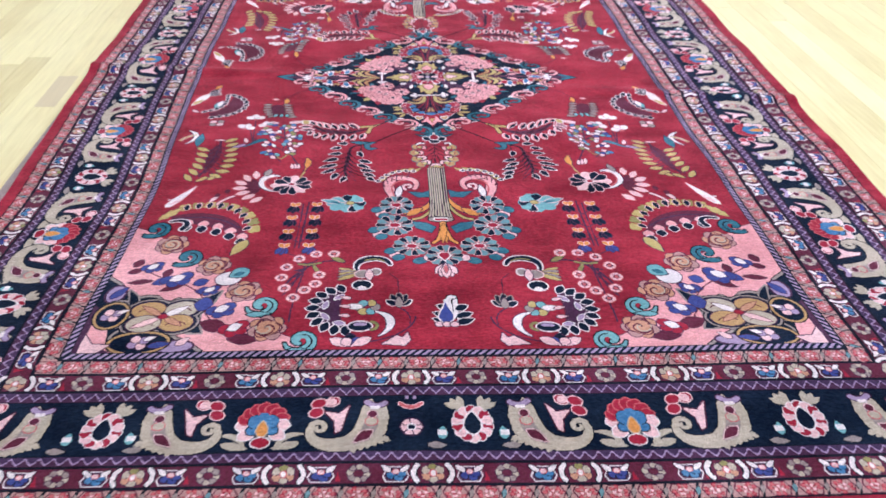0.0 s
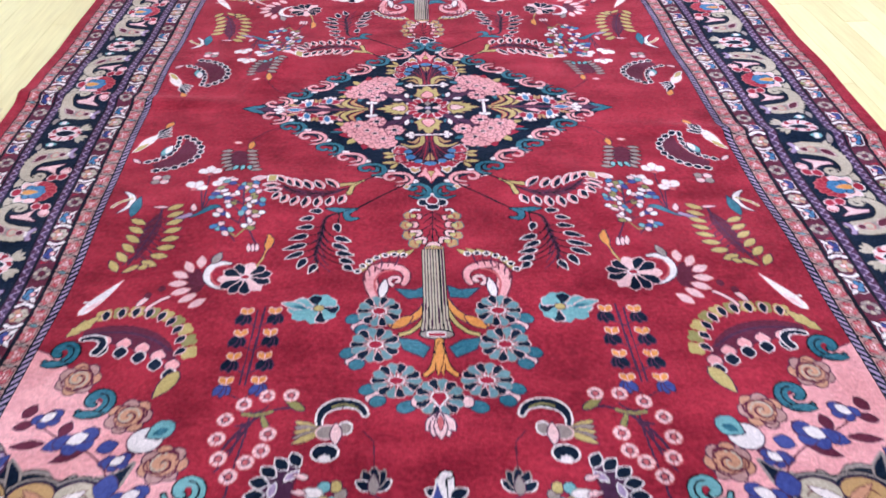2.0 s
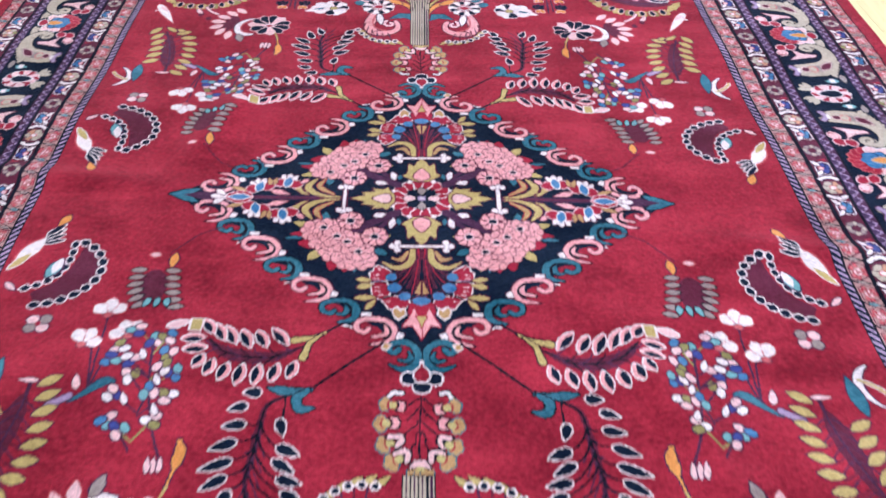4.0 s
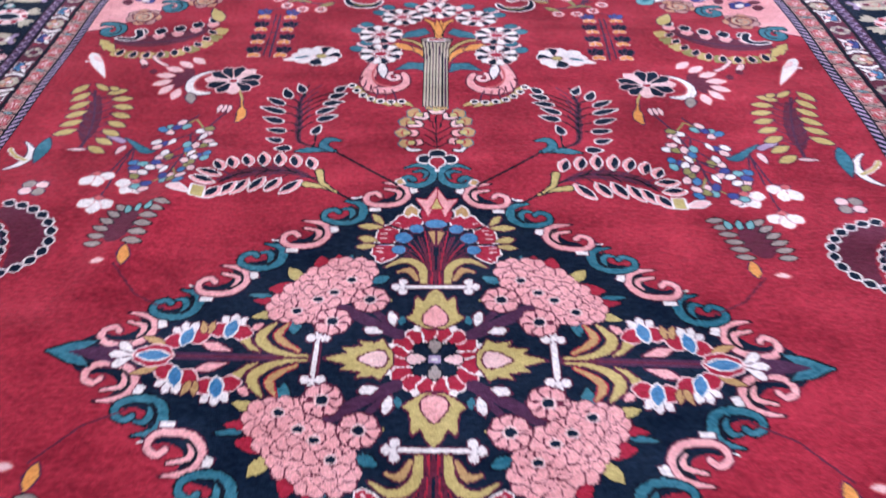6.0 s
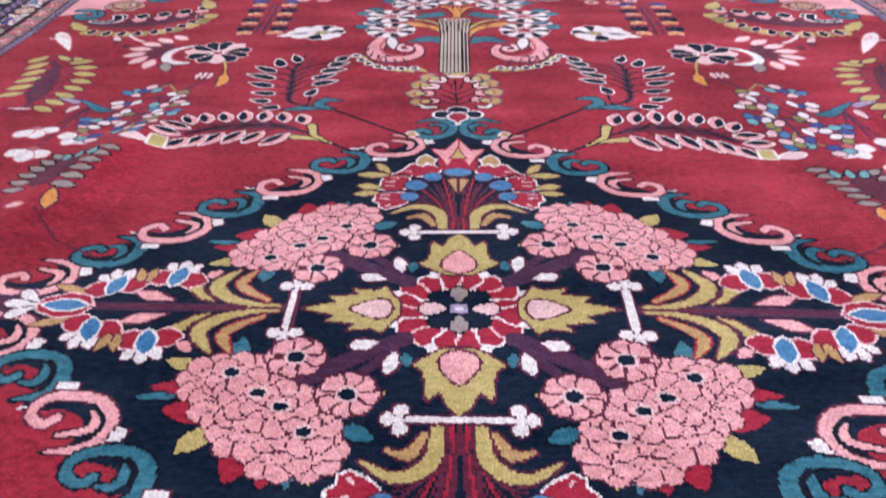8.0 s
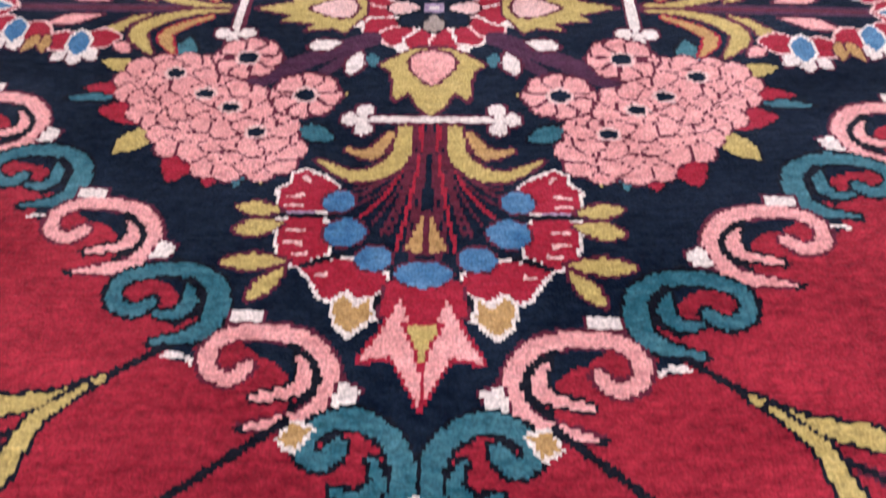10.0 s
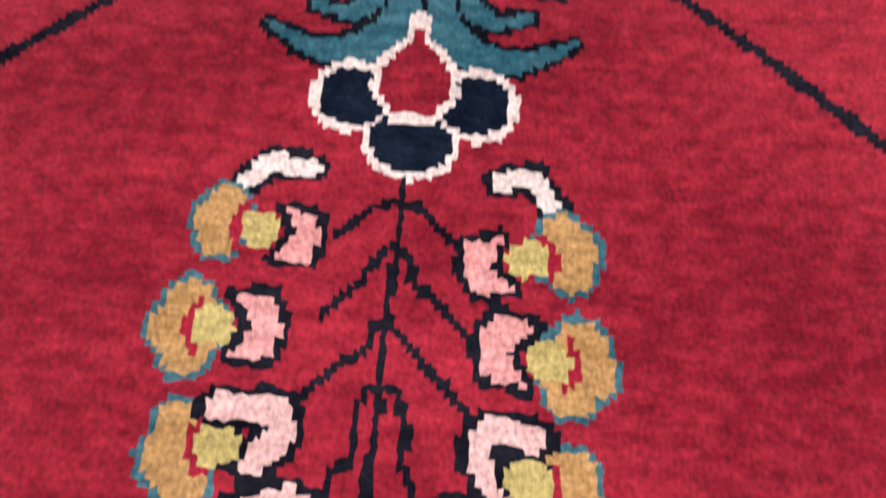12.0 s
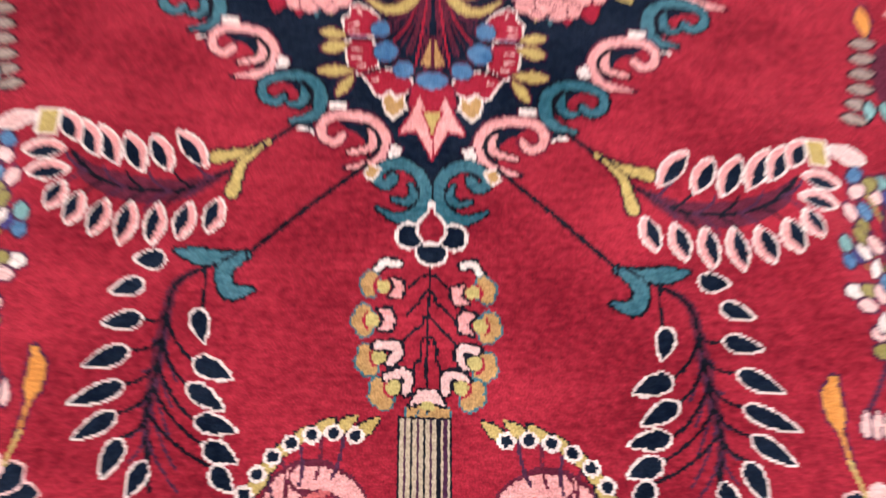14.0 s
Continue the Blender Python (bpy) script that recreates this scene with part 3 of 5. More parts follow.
# pendant at the north and south points
L.motif("pendant", BELT, 0.0, MEDAL)


def pendant_half():
    path = smooth(((0.048, 0.477), (0.057, 0.487), (0.069, 0.479), (0.063, 0.465), (0.041, 0.457), (0.018, 0.469), (0.008, 0.490), (0.011, 0.512), (0.026, 0.527), (0.046, 0.528), (0.068, 0.517)))
    w = np.interp(np.linspace(0, 1, len(path)), [0, 0.2, 0.5, 0.8, 1], [0.012, 0.012, 0.014, 0.017, 0.003])
    L.fill(ell(0.040, 0.482, 0.024), "red")
    L.stroke(path, w, "teal", "black", 0.003)
    fold = smooth(((0.027, 0.484), (0.022, 0.499), (0.032, 0.508), (0.048, 0.505)))
    L.stroke(fold, np.interp(np.linspace(0, 1, len(fold)), [0, 0.5, 1], [0.004, 0.011, 0.004]), "teal", "black", 0.003)
    L.fill([(0.066, 0.466), (0.078, 0.462), (0.084, 0.474), (0.074, 0.480)], "camel", "cream", 0.003)
    L.fill(ell(0.0275, 0.551, 0.0135, 0.0145), "navy", "cream", 0.0036)


halves(pendant_half)
L.fill(ell(0, 0.5705, 0.0175, 0.0150), "navy", "cream", 0.0036)
halves(lambda: L.fill(ell(0.022, 0.553, 0.012, 0.011), "navy"))
L.fill([(0, 0.508), (0.003, 0.522), (0.013, 0.532), (0.016, 0.546), (0.008, 0.558), (-0.008, 0.558), (-0.016, 0.546), (-0.013, 0.532), (-0.003, 0.522)], "red", "cream", 0.0036)

# ---- field, around the long axis ----
L.motif("blossom_tree", BELT, 0.0, 0, np.array([[0.948, 0, -0.0030], [0, 1.0, 0.0008], [0, 0, 1.0]]))


def bloom(gold, heart, pink=None, tint="pink", big=1.0):
    """A lobed golden flower with a straw heart, a red bow and a pink cup that opens towards it, or a pink hook along a line."""
    g, h = np.array(gold), np.array(heart)
    u = (g - h) / np.hypot(*(g - h))
    v = np.array([-u[1], u[0]])
    lobes = [g + v * 0.0085 * big, g - v * 0.0085 * big, g + u * 0.0055 * big, g - u * 0.006]
    for c in lobes:
        L.fill(ell(*c, 0.0102 * big), "camel", "teal", 0.0026)
    for c in lobes:
        L.fill(ell(*c, 0.0102 * big), "camel")
    if pink is None:
        c = h - u * 0.016
        cup = ((0.0095, -0.0125), (-0.008, -0.012), (-0.012, 0.0), (-0.008, 0.012), (0.0095, 0.0125), (0.0, 0.001))
        L.fill([c + u * p * big + v * q * big for p, q in cup], tint, "black", 0.0036)
    else:
        L.stroke(smooth(pink), 0.0098, tint, "black", 0.0036)
    L.fill(ell(*h, 0.0088, 0.0076), "straw", "black" if pink else None, 0.002)
    L.fill(ell(*(h + u * 0.003), 0.0082, 0.0076), "straw")
    turn = math.degrees(math.atan2(u[1], u[0]))
    L.stroke(spiral(*h, 0.0115, 0.0115, turn - 50, turn + 50, 8), 0.0036, "crimson")


for twig in (((0.002, 0.598), (-0.009, 0.600), (-0.025, 0.614)), ((0.002, 0.616), (-0.005, 0.620), (-0.013, 0.634), (-0.028, 0.647)), ((0, 0.646), (-0.005, 0.649), (-0.006, 0.658), (-0.019, 0.666), (-0.034, 0.680)),
             ((-0.001, 0.672), (-0.006, 0.674), (-0.009, 0.682), (-0.009, 0.701), (-0.017, 0.703), (-0.018, 0.720)), ((0.002, 0.598), (0.011, 0.600), (0.023, 0.613), (0.036, 0.621)),
             ((0, 0.616), (0.007, 0.621), (0.009, 0.630), (0.025, 0.644), (0.036, 0.653)), ((0, 0.647), (0.007, 0.653), (0.011, 0.659), (0.024, 0.669), (0.036, 0.681)), ((0, 0.672), (0.007, 0.674), (0.011, 0.687), (0.010, 0.699), (0.016, 0.710), (0.016, 0.724))):
    L.stroke(twig, 0.0038, "black")
for cap in (((-0.066, 0.593), (-0.057, 0.584), (-0.039, 0.585)), ((0.043, 0.585), (0.057, 0.582), (0.066, 0.595))):
    L.stroke(cap, 0.0080, "cream", "black", 0.0032)
bloom((-0.074, 0.612), (-0.057, 0.614), big=0.84)
bloom((-0.081, 0.656), (-0.070, 0.655))
bloom((-0.075, 0.702), (-0.061, 0.698), ((-0.064, 0.685), (-0.041, 0.684), (-0.037, 0.693), (-0.047, 0.703)), "blush")
bloom((-0.057, 0.740), (-0.042, 0.732), ((-0.050, 0.721), (-0.031, 0.715), (-0.024, 0.722), (-0.027, 0.736)), "blush")
bloom((0.071, 0.614), (0.055, 0.618), big=0.9)
bloom((0.075, 0.659), (0.064, 0.657))
bloom((0.069, 0.706), (0.057, 0.701), ((0.060, 0.686), (0.042, 0.685), (0.039, 0.695), (0.047, 0.705)), "blush")
bloom((0.054, 0.738), (0.040, 0.730), ((0.046, 0.722), (0.037, 0.716), (0.023, 0.718), (0.022, 0.734)), "blush")
L.stroke([(0.002, 0.588), (0.002, 0.616), (-0.001, 0.647), (0, 0.681), (-0.002, 0.702), (-0.001, 0.742)], 0.0038, "black")
for px in (-0.014, 0.0, 0.014):
    L.fill(ell(px, 0.760 + 0.006 * (px == 0), 0.013, 0.011), "camel", "teal", 0.002)
L.fill([(-0.022, 0.752), (-0.012, 0.735), (0.012, 0.735), (0.022, 0.752), (0.010, 0.748), (0, 0.756), (-0.010, 0.748)], "blush", "black", 0.0035)
L.fill(ell(0, 0.752, 0.009, 0.006), "straw")

L.motif("palm_vase", BELT, 0.0, 0, at(-0.006, 0))


def vase_half():
    # curled pink plume with beads
    L.stroke(bez((0.150, 0.965), (0.195, 0.90), (0.190, 0.825), (0.125, 0.835)), np.linspace(0.036, 0.030, 14), "pink", "maroon", 0.004)
    L.stroke(bez((0.150, 0.835), (0.09, 0.83), (0.07, 0.87), (0.092, 0.905)), np.linspace(0.026, 0.014, 14), "pink", "maroon", 0.004)
    L.stroke(spiral(0.112, 0.893, 0.020, 0.006, 60, -250), 0.010, "blush", "maroon", 0.003)
    L.stroke(bez((0.158, 0.95), (0.178, 0.90), (0.17, 0.855), (0.12, 0.85)), 0.006, "rose")
    L.fill(drop(0.150, 0.960, 0.140, 0.888, 0.022, 0.5), "cream", "plum", 0.004)
    beads = bez((0.215, 0.855), (0.19, 0.805), (0.15, 0.778), (0.092, 0.788))
    for k in range(6):
        x, y, a = along(beads, 0.05 + 0.17 * k)
        L.stroke(bow((x, y), (x * 0.72 + 0.040, y + 0.048), 0.004), 0.0042, "plum" if k % 2 else "maroon")
    for k in range(7):
        x, y, a = along(beads, k / 6)
        L.fill(drop(x, y, x + 0.028 * math.cos(radians(a - 70 + 12 * k)), y + 0.028 * math.sin(radians(a - 250)) * 0 - 0.020, 0.014), "gold", "black", 0.002)
        L.fill(ell(x, y, 0.0068, 0.0062), "navy", "cream", 0.0038)
    # teal and orange leaves of the trunk
    L.fill([(0.034, 0.915), (0.062, 0.930), (0.112, 0.925), (0.082, 0.958), (0.040, 0.955)], "teal", "plum", 0.004)
    L.stroke(bez((0.030, 0.97), (0.05, 1.02), (0.08, 1.04), (0.118, 1.048)), np.linspace(0.014, 0.020, 14), "orange", "plum", 0.004)
    L.fill(drop(0.07, 1.02, 0.122, 1.060, 0.026, 0.5), "orange", "plum", 0.003)
    L.stroke(bez((0.030, 1.0), (0.045, 1.05), (0.07, 1.075), (0.10, 1.080)), 0.009, "gold", "black", 0.003)
    L.fill([(0.030, 1.12), (0.060, 1.098), (0.105, 1.092), (0.092, 1.125), (0.045, 1.150)], "teal", "plum", 0.004)
    # wheel flowers
    for fx, fy, r in ((0.153, 1.003, 0.056), (0.160, 1.112, 0.060), (0.108, 1.222, 0.058)):
        for lx, ly in ((0.055, 0.055), (0.072, 0.030), (0.045, 0.068)):
            L.fill(ell(fx + lx * 0.9, fy + ly * 0.9, 0.019, 0.015, 30), "teal" if lx != 0.055 else "blush", "plum", 0.003)
        for k in range(14):
            a = 2 * math.pi * k / 14
            L.fill(drop(fx + 0.016 * math.cos(a), fy + 0.014 * math.sin(a), fx + r * math.cos(a), fy + r * 0.92 * math.sin(a), 0.0235, 0.72), "sage" if k % 2 else "navy", "taupe" if k % 2 else "blush", 0.0022)
        L.fill(ell(fx, fy, 0.016, 0.011), "crimson", "cream", 0.003)
    L.fill(ell(0.085, 1.300, 0.022, 0.016, 20), "teal", "plum", 0.003)
    L.fill(ell(0.060, 1.285, 0.014, 0.016), "blush", "plum", 0.003)


halves(vase_half)
L.fill([(-0.028, 0.768), (0.028, 0.768), (0.029, 0.96), (0.031, 1.03), (0.038, 1.072), (-0.038, 1.072), (-0.031, 1.03), (-0.029, 0.96)], "beige", "black", 0.003)
for k in range(-3, 4):
    L.stroke([(k * 0.0078, 0.768), (k * 0.0078, 0.97), (k * 0.0085, 1.03), (k * 0.0100, 1.070)], 0.0034, "plum" if k % 2 else "black")
L.fill(ell(0, 1.079, 0.040, 0.013), "taupe", "black", 0.004)
L.fill(rect(-0.020, 1.074, 0.020, 1.084), "crimson", "cream", 0.003)
halves(lambda: (L.stroke(bez((0.006, 1.10), (0.012, 1.15), (0.02, 1.19), (0.042, 1.205)), np.linspace(0.018, 0.010, 14), "orange", "black", 0.003), L.fill(drop(0.004, 1.10, 0.012, 1.205, 0.020), "orange", "black", 0.002)))
for k in range(14):
    a = 2 * math.pi * k / 14
    L.fill(drop(0.016 * math.cos(a), 1.272 + 0.016 * math.sin(a), 0.056 * math.cos(a), 1.272 + 0.056 * math.sin(a), 0.024, 0.72), "sage" if k % 2 else "navy", "taupe" if k % 2 else "blush", 0.0022)
L.fill([(0, 1.298), (0.017, 1.272), (0.011, 1.258), (-0.011, 1.258), (-0.017, 1.272)], "crimson", "cream", 0.004)
for q in (-0.8, -0.4, 0.4, 0.8, 0.0):
    L.fill(drop(0, 1.315, 0.042 * math.sin(q), 1.315 + 0.072 * math.cos(q), 0.026, 0.55), "blush", "plum", 0.003)
L.fill(drop(0, 1.325, 0, 1.365, 0.012), "rose", "plum", 0.002)

L.motif("lily", BELT, 0.0, 0, at(-0.018, 0.012))


def lily_half():
    L.stroke(bez((0.012, 1.462), (0.046, 1.452), (0.004, 1.53), (0.046, 1.56)), 0.014, "cream", "black", 0.003)
    for k, (lx, ly) in enumerate(((0.047, 1.502), (0.058, 1.532), (0.060, 1.556))):
        L.fill(drop(0.026, ly + 0.012, lx + 0.012, ly - 0.006, 0.024), "navy", "cream", 0.003)


halves(lily_half)
L.fill(drop(0, 1.475, 0, 1.568, 0.038, 0.72), "royal", "cream", 0.004)
for px in (-0.02, 0, 0.02):
    L.fill(ell(px, 1.572, 0.011, 0.009), "blush", "plum", 0.003)

# ---- field, the four quarters ----
L.motif("feather", FOUR)
L.stroke([(0.170, 0.402), (0.211, 0.432)], 0.006, "black")
for fork in (((0.205, 0.428), (0.232, 0.443), (0.270, 0.450)), ((0.214, 0.434), (0.238, 0.458), (0.247, 0.496))):
    L.stroke(fork, [0.005, 0.010, 0.016], "gold", "black", 0.003)


def half_leaf(x0, y0, x1, y1, w=0.0235):
    """A pink leaf with a navy half and a white rim."""
    d = np.array([x1 - x0, y1 - y0])
    side = np.array([-d[1], d[0]]) / np.hypot(*d)
    if side[0] + 0.3 * side[1] < 0:
        side = -side
    o = side * w * 0.17
    L.fill(drop(x0, y0, x1, y1, w, 0.5), "pink", "cream", 0.0028)
    L.fill(drop(x0 + 0.08 * d[0] + o[0], y0 + 0.08 * d[1] + o[1], x0 + 0.92 * d[0] + o[0], y0 + 0.92 * d[1] + o[1], w * 0.64, 0.5), "navy")


spine = smooth(((0.247, 0.465), (0.305, 0.494), (0.368, 0.494), (0.420, 0.476), (0.450, 0.443)))
L.stroke(spine, [0.004 + 0.030 * math.sin(math.pi * k / (len(spine) - 1)) for k in range(len(spine))], "maroon")
L.stroke(spine, 0.005, "black")
UPPER = ((0.319, 0.415, 0.281, 0.462), (0.350, 0.422, 0.325, 0.468), (0.383, 0.419, 0.358, 0.470), (0.418, 0.409, 0.390, 0.461), (0.443, 0.401, 0.415, 0.450), (0.467, 0.389, 0.441, 0.430))
LOWER = ((0.260, 0.506, 0.273, 0.548), (0.296, 0.512, 0.308, 0.557), (0.334, 0.514, 0.340, 0.564), (0.367, 0.512, 0.377, 0.564), (0.398, 0.510, 0.413, 0.553), (0.429, 0.500, 0.443, 0.540), (0.452, 0.487, 0.469, 0.520), (0.450, 0.468, 0.500, 0.473), (0.458, 0.440, 0.508, 0.444))
for k in range(7):
    x, y, a = along(spine, 0.12 + 0.12 * k)
    for m in (1, -1):
        L.stroke(bow((x, y), (x + 0.030, y + m * 0.026), -m * 0.004), 0.0036, "black" if k % 2 else "plum")
whole = dict(zip(L.flips, L.ids))
for q in UPPER + LOWER:
    L.motif("leaf", FOUR, 0.035, lambda f: whole[f])
    half_leaf(*q)
L.ids = [whole[f] for f in FOUR]
L.fill(rect(0.473, 0.388, 0.496, 0.420), "gold", "cream", 0.003)

L.motif("stem", FOUR)
L.stroke([(0.082, 0.458), (0.150, 0.512), (0.224, 0.575)], 0.0062, "black")
L.motif("teal_leaf", FOUR)
L.stroke(smooth(((0.224, 0.576), (0.250, 0.580), (0.277, 0.578), (0.310, 0.572))), np.interp(np.arange(13), [0, 4, 9, 12], [0.010, 0.014, 0.020, 0.003]), "teal", "black", 0.003)
L.stroke(smooth(((0.230, 0.578), (0.250, 0.596), (0.243, 0.620), (0.213, 0.618))), np.interp(np.arange(13), [0, 4, 9, 12], [0.010, 0.018, 0.018, 0.003]), "teal", "black", 0.003)
L.motif("leafy_branch", FOUR)
stem = smooth(((0.262, 0.588), (0.306, 0.612), (0.316, 0.670), (0.322, 0.728), (0.327, 0.772), (0.315, 0.845)))
L.stroke(stem, [0.003 + 0.014 * math.sin(math.pi * k / (len(stem) - 1)) for k in range(len(stem))], "maroon")
L.stroke(stem, 0.0048, "black")
L.stroke(bez((0.274, 0.592), (0.268, 0.61), (0.274, 0.625), (0.273, 0.645)), 0.0042, "black")
OUTER_LEAVES = ((0.319, 0.583, 0.357, 0.582), (0.342, 0.611, 0.382, 0.622), (0.340, 0.653, 0.388, 0.659), (0.352, 0.689, 0.405, 0.708), (0.353, 0.728, 0.418, 0.751), (0.359, 0.760, 0.408, 0.789), (0.353, 0.787, 0.370, 0.830), (0.322, 0.812, 0.340, 0.850))
INNER_LEAVES = ((0.280, 0.640, 0.268, 0.680), (0.281, 0.700, 0.232, 0.722), (0.285, 0.728, 0.239, 0.757), (0.274, 0.767, 0.223, 0.780), (0.261, 0.794, 0.220, 0.814), (0.248, 0.819, 0.223, 0.845))
for k, (x0, y0, x1, y1) in enumerate(OUTER_LEAVES[2:] + INNER_LEAVES[1:]):
    x, y, a = along(stem, 0.30 + 0.10 * (k if k < 6 else k - 6))
    L.stroke(bow((x, y), (x0, y0), 0.006 if k < 6 else -0.006), 0.0040, "black")
    L.stroke(bow((x, y + 0.020), (x * 0.45 + x0 * 0.55, y0 + 0.026), 0.004 if k < 6 else -0.004), 0.0032, "plum")
whole = dict(zip(L.flips, L.ids))
for n, q in enumerate(OUTER_LEAVES + INNER_LEAVES):
    L.motif("leaf", FOUR, 0.035, lambda f: whole[f])
    x0, y0, x1, y1 = q
    L.fill(drop(x0 + 0.06 * (x1 - x0), y0 + 0.06 * (y1 - y0), x1, y1, 0.0195 if n % 3 else 0.0215, 0.36), "navy", "cream", 0.0028)
L.ids = [whole[f] for f in FOUR]

L.motif("crescent", FOUR)
arc = bez((0.850, 0.345), (0.72, 0.33), (0.69, 0.20), (0.790, 0.152))
L.fill(np.concatenate([arc, bez((0.79, 0.165), (0.80, 0.30), (0.86, 0.29), (0.87, 0.31))]), "maroon")
row(arc, 11, 0.026, 0.019, "navy", "cream", None, 0, ew=0.003, each="bead")
row(bez((0.885, 0.293), (0.84, 0.28), (0.80, 0.25), (0.812, 0.158)), 8, 0.024, 0.016, "navy", "cream", None, 0, ew=0.003, each="bead")
L.fill(drop(0.850, 0.262, 0.826, 0.205, 0.030, 0.5), "aqua", "plum", 0.004)
L.fill(drop(0.838, 0.250, 0.828, 0.200, 0.022, 0.5), "cream")
L.fill(drop(0.935, 0.215, 0.885, 0.135, 0.036, 0.5), "cream", "rose", 0.004)
L.fill(drop(0.945, 0.235, 0.905, 0.185, 0.018, 0.5), "gold", "cream", 0.003)
for k in range(4):
    L.fill(drop(0.888, 0.150 - 0.008 * k, 0.842 + 0.004 * k, 0.142 - 0.018 * k, 0.014), "navy", "cream", 0.003)
L.fill(drop(0.872, 0.096, 0.852, 0.055, 0.022, 0.6), "orange", "plum", 0.003)
L.fill(drop(0.905, 0.30, 0.935, 0.275, 0.014, 0.6), "blush", "plum", 0.003)

L.motif("small_bush", FOUR)
L.fill(ell(0.605, 0.292, 0.034, 0.056), "maroon")
row(bez((0.645, 0.238), (0.648, 0.27), (0.645, 0.30), (0.622, 0.345)), 6, 0.036, 0.015, "taupe", "black", None, 100)
row(bez((0.568, 0.240), (0.560, 0.28), (0.556, 0.32), (0.540, 0.352)), 6, 0.036, 0.015, "taupe", "black", None, 75)
L.fill(drop(0.575, 0.228, 0.572, 0.182, 0.020, 0.5), "orange", "plum", 0.003)
L.fill(drop(0.606, 0.190, 0.632, 0.188, 0.012, 0.5), "blush", "rose", 0.003)
L.stroke([(0.585, 0.182), (0.53, 0.12), (0.47, 0.09)], 0.004, "maroon")
for k in range(3):
    L.fill(drop(0.60 - 0.018 * k, 0.325, 0.612 - 0.026 * k, 0.352, 0.014), "aqua", "black", 0.003)

L.motif("small_flower", FOUR)
for k in range(4):
    a = radians(45 + 90 * k)
    L.fill(ell(0.823 + 0.019 * math.cos(a), 0.399 + 0.017 * math.sin(a), 0.013, 0.012), "blush" if k % 2 else "taupe", "plum", 0.003)
L.fill(ell(0.823, 0.399, 0.006), "crimson")

L.motif("shell_flower_spray", FOUR)
for px, py in ((0.677, 0.385), (0.705, 0.465), (0.625, 0.445)):
    L.stroke([(px, py), (px * 0.5 + 0.335, 0.47), (0.668, 0.575)], 0.0045, "plum")
for px, py, turn in ((0.680, 0.362, 0), (0.713, 0.446, -24), (0.622, 0.424, 24)):
    for k in (-1, 0, 1):
        a = radians(-90 + turn + 52 * k)
        L.fill(drop(px, py + 0.014, px + 0.042 * math.cos(a), py + 0.014 + 0.050 * math.sin(a), 0.030, 0.66), "cream", "rose", 0.0018)
    L.fill(ell(px, py + 0.014, 0.010, 0.007), "rose", "plum", 0.002)
L.stroke(bez((0.620, 0.555), (0.645, 0.545), (0.66, 0.58), (0.698, 0.602)), [0.006, 0.010, 0.014, 0.018, 0.020, 0.020, 0.018, 0.016, 0.014, 0.012, 0.010, 0.008, 0.006, 0.004], "teal", "plum", 0.003)
L.fill(drop(0.690, 0.575, 0.700, 0.538, 0.016), "blush", "plum", 0.002)
L.stroke([(0.70, 0.59), (0.735, 0.61)], 0.014, "lilac", "plum", 0.003)

L.motif("berry_spray", FOUR)
L.stroke(bez((0.567, 0.425), (0.556, 0.52), (0.55, 0.62), (0.49, 0.735)), 0.0055, "plum")
berries = ((0.605, 0.420), (0.630, 0.468), (0.527, 0.484), (0.505, 0.535), (0.615, 0.585), (0.508, 0.590), (0.612, 0.645), (0.562, 0.450), (0.592, 0.540), (0.535, 0.440), (0.640, 0.500), (0.600, 0.500), (0.530, 0.520), (0.545, 0.580), (0.585, 0.665), (0.525, 0.645))
for k, (bx, by) in enumerate(berries):
    L.stroke([(bx, by), (0.556, by + 0.045)], 0.0045, "olive" if k % 3 == 0 else "plum")
    for q in range(3):
        a = radians(120 * q + 40 * k)
        L.fill(ell(bx + 0.012 * math.cos(a), by + 0.012 * math.sin(a), 0.0120, 0.0085, 35 * k), ("aqua", "royal", "blush", "cream", "olive", "blush", "blue")[(2 * k + q) % 7], "plum", 0.003)
L.fill(drop(0.545, 0.39 + 0.02, 0.500, 0.375 + 0.02, 0.020), "blush", "cream", 0.003)
for bx, by in ((0.572, 0.49), (0.530, 0.555), (0.585, 0.60), (0.520, 0.625)):
    L.fill(drop(bx, by + 0.01, bx + 0.012, by - 0.018, 0.013), "cream", "plum", 0.002)
L.stroke(bez((0.463, 0.690), (0.452, 0.71), (0.462, 0.74), (0.470, 0.785)), [0.010] * 3 + [0.020] * 5 + [0.012, 0.006, 0.004, 0.004, 0.004, 0.004], "orange", "plum", 0.003)
for k in range(3):
    L.fill(drop(0.49 + 0.011 * k, 0.755, 0.492 + 0.012 * k, 0.722, 0.011), "blush", "plum", 0.002)

L.motif("olive_branch", FOUR)
L.stroke(bez((0.785, 0.552), (0.78, 0.64), (0.80, 0.70), (0.83, 0.79)), 0.010, "maroon")
for k in range(5):
    x, y = 0.786 + 0.004 * k, 0.61 + 0.036 * k
    L.stroke([(x, y), (x + 0.034, y + 0.018)], 0.004, "maroon")
    L.stroke([(x, y), (x - 0.034, y + 0.022)], 0.004, "maroon")
L.fill(drop(0.786, 0.575, 0.815, 0.780, 0.046), "maroon")
for k in range(6):
    for m in (1, -1):
        x, y = 0.785 + 0.005 * k, 0.600 + 0.032 * k
        L.stroke(bow((x, y), (x + m * 0.036, y + 0.034), -m * 0.005), 0.0038, "plum")
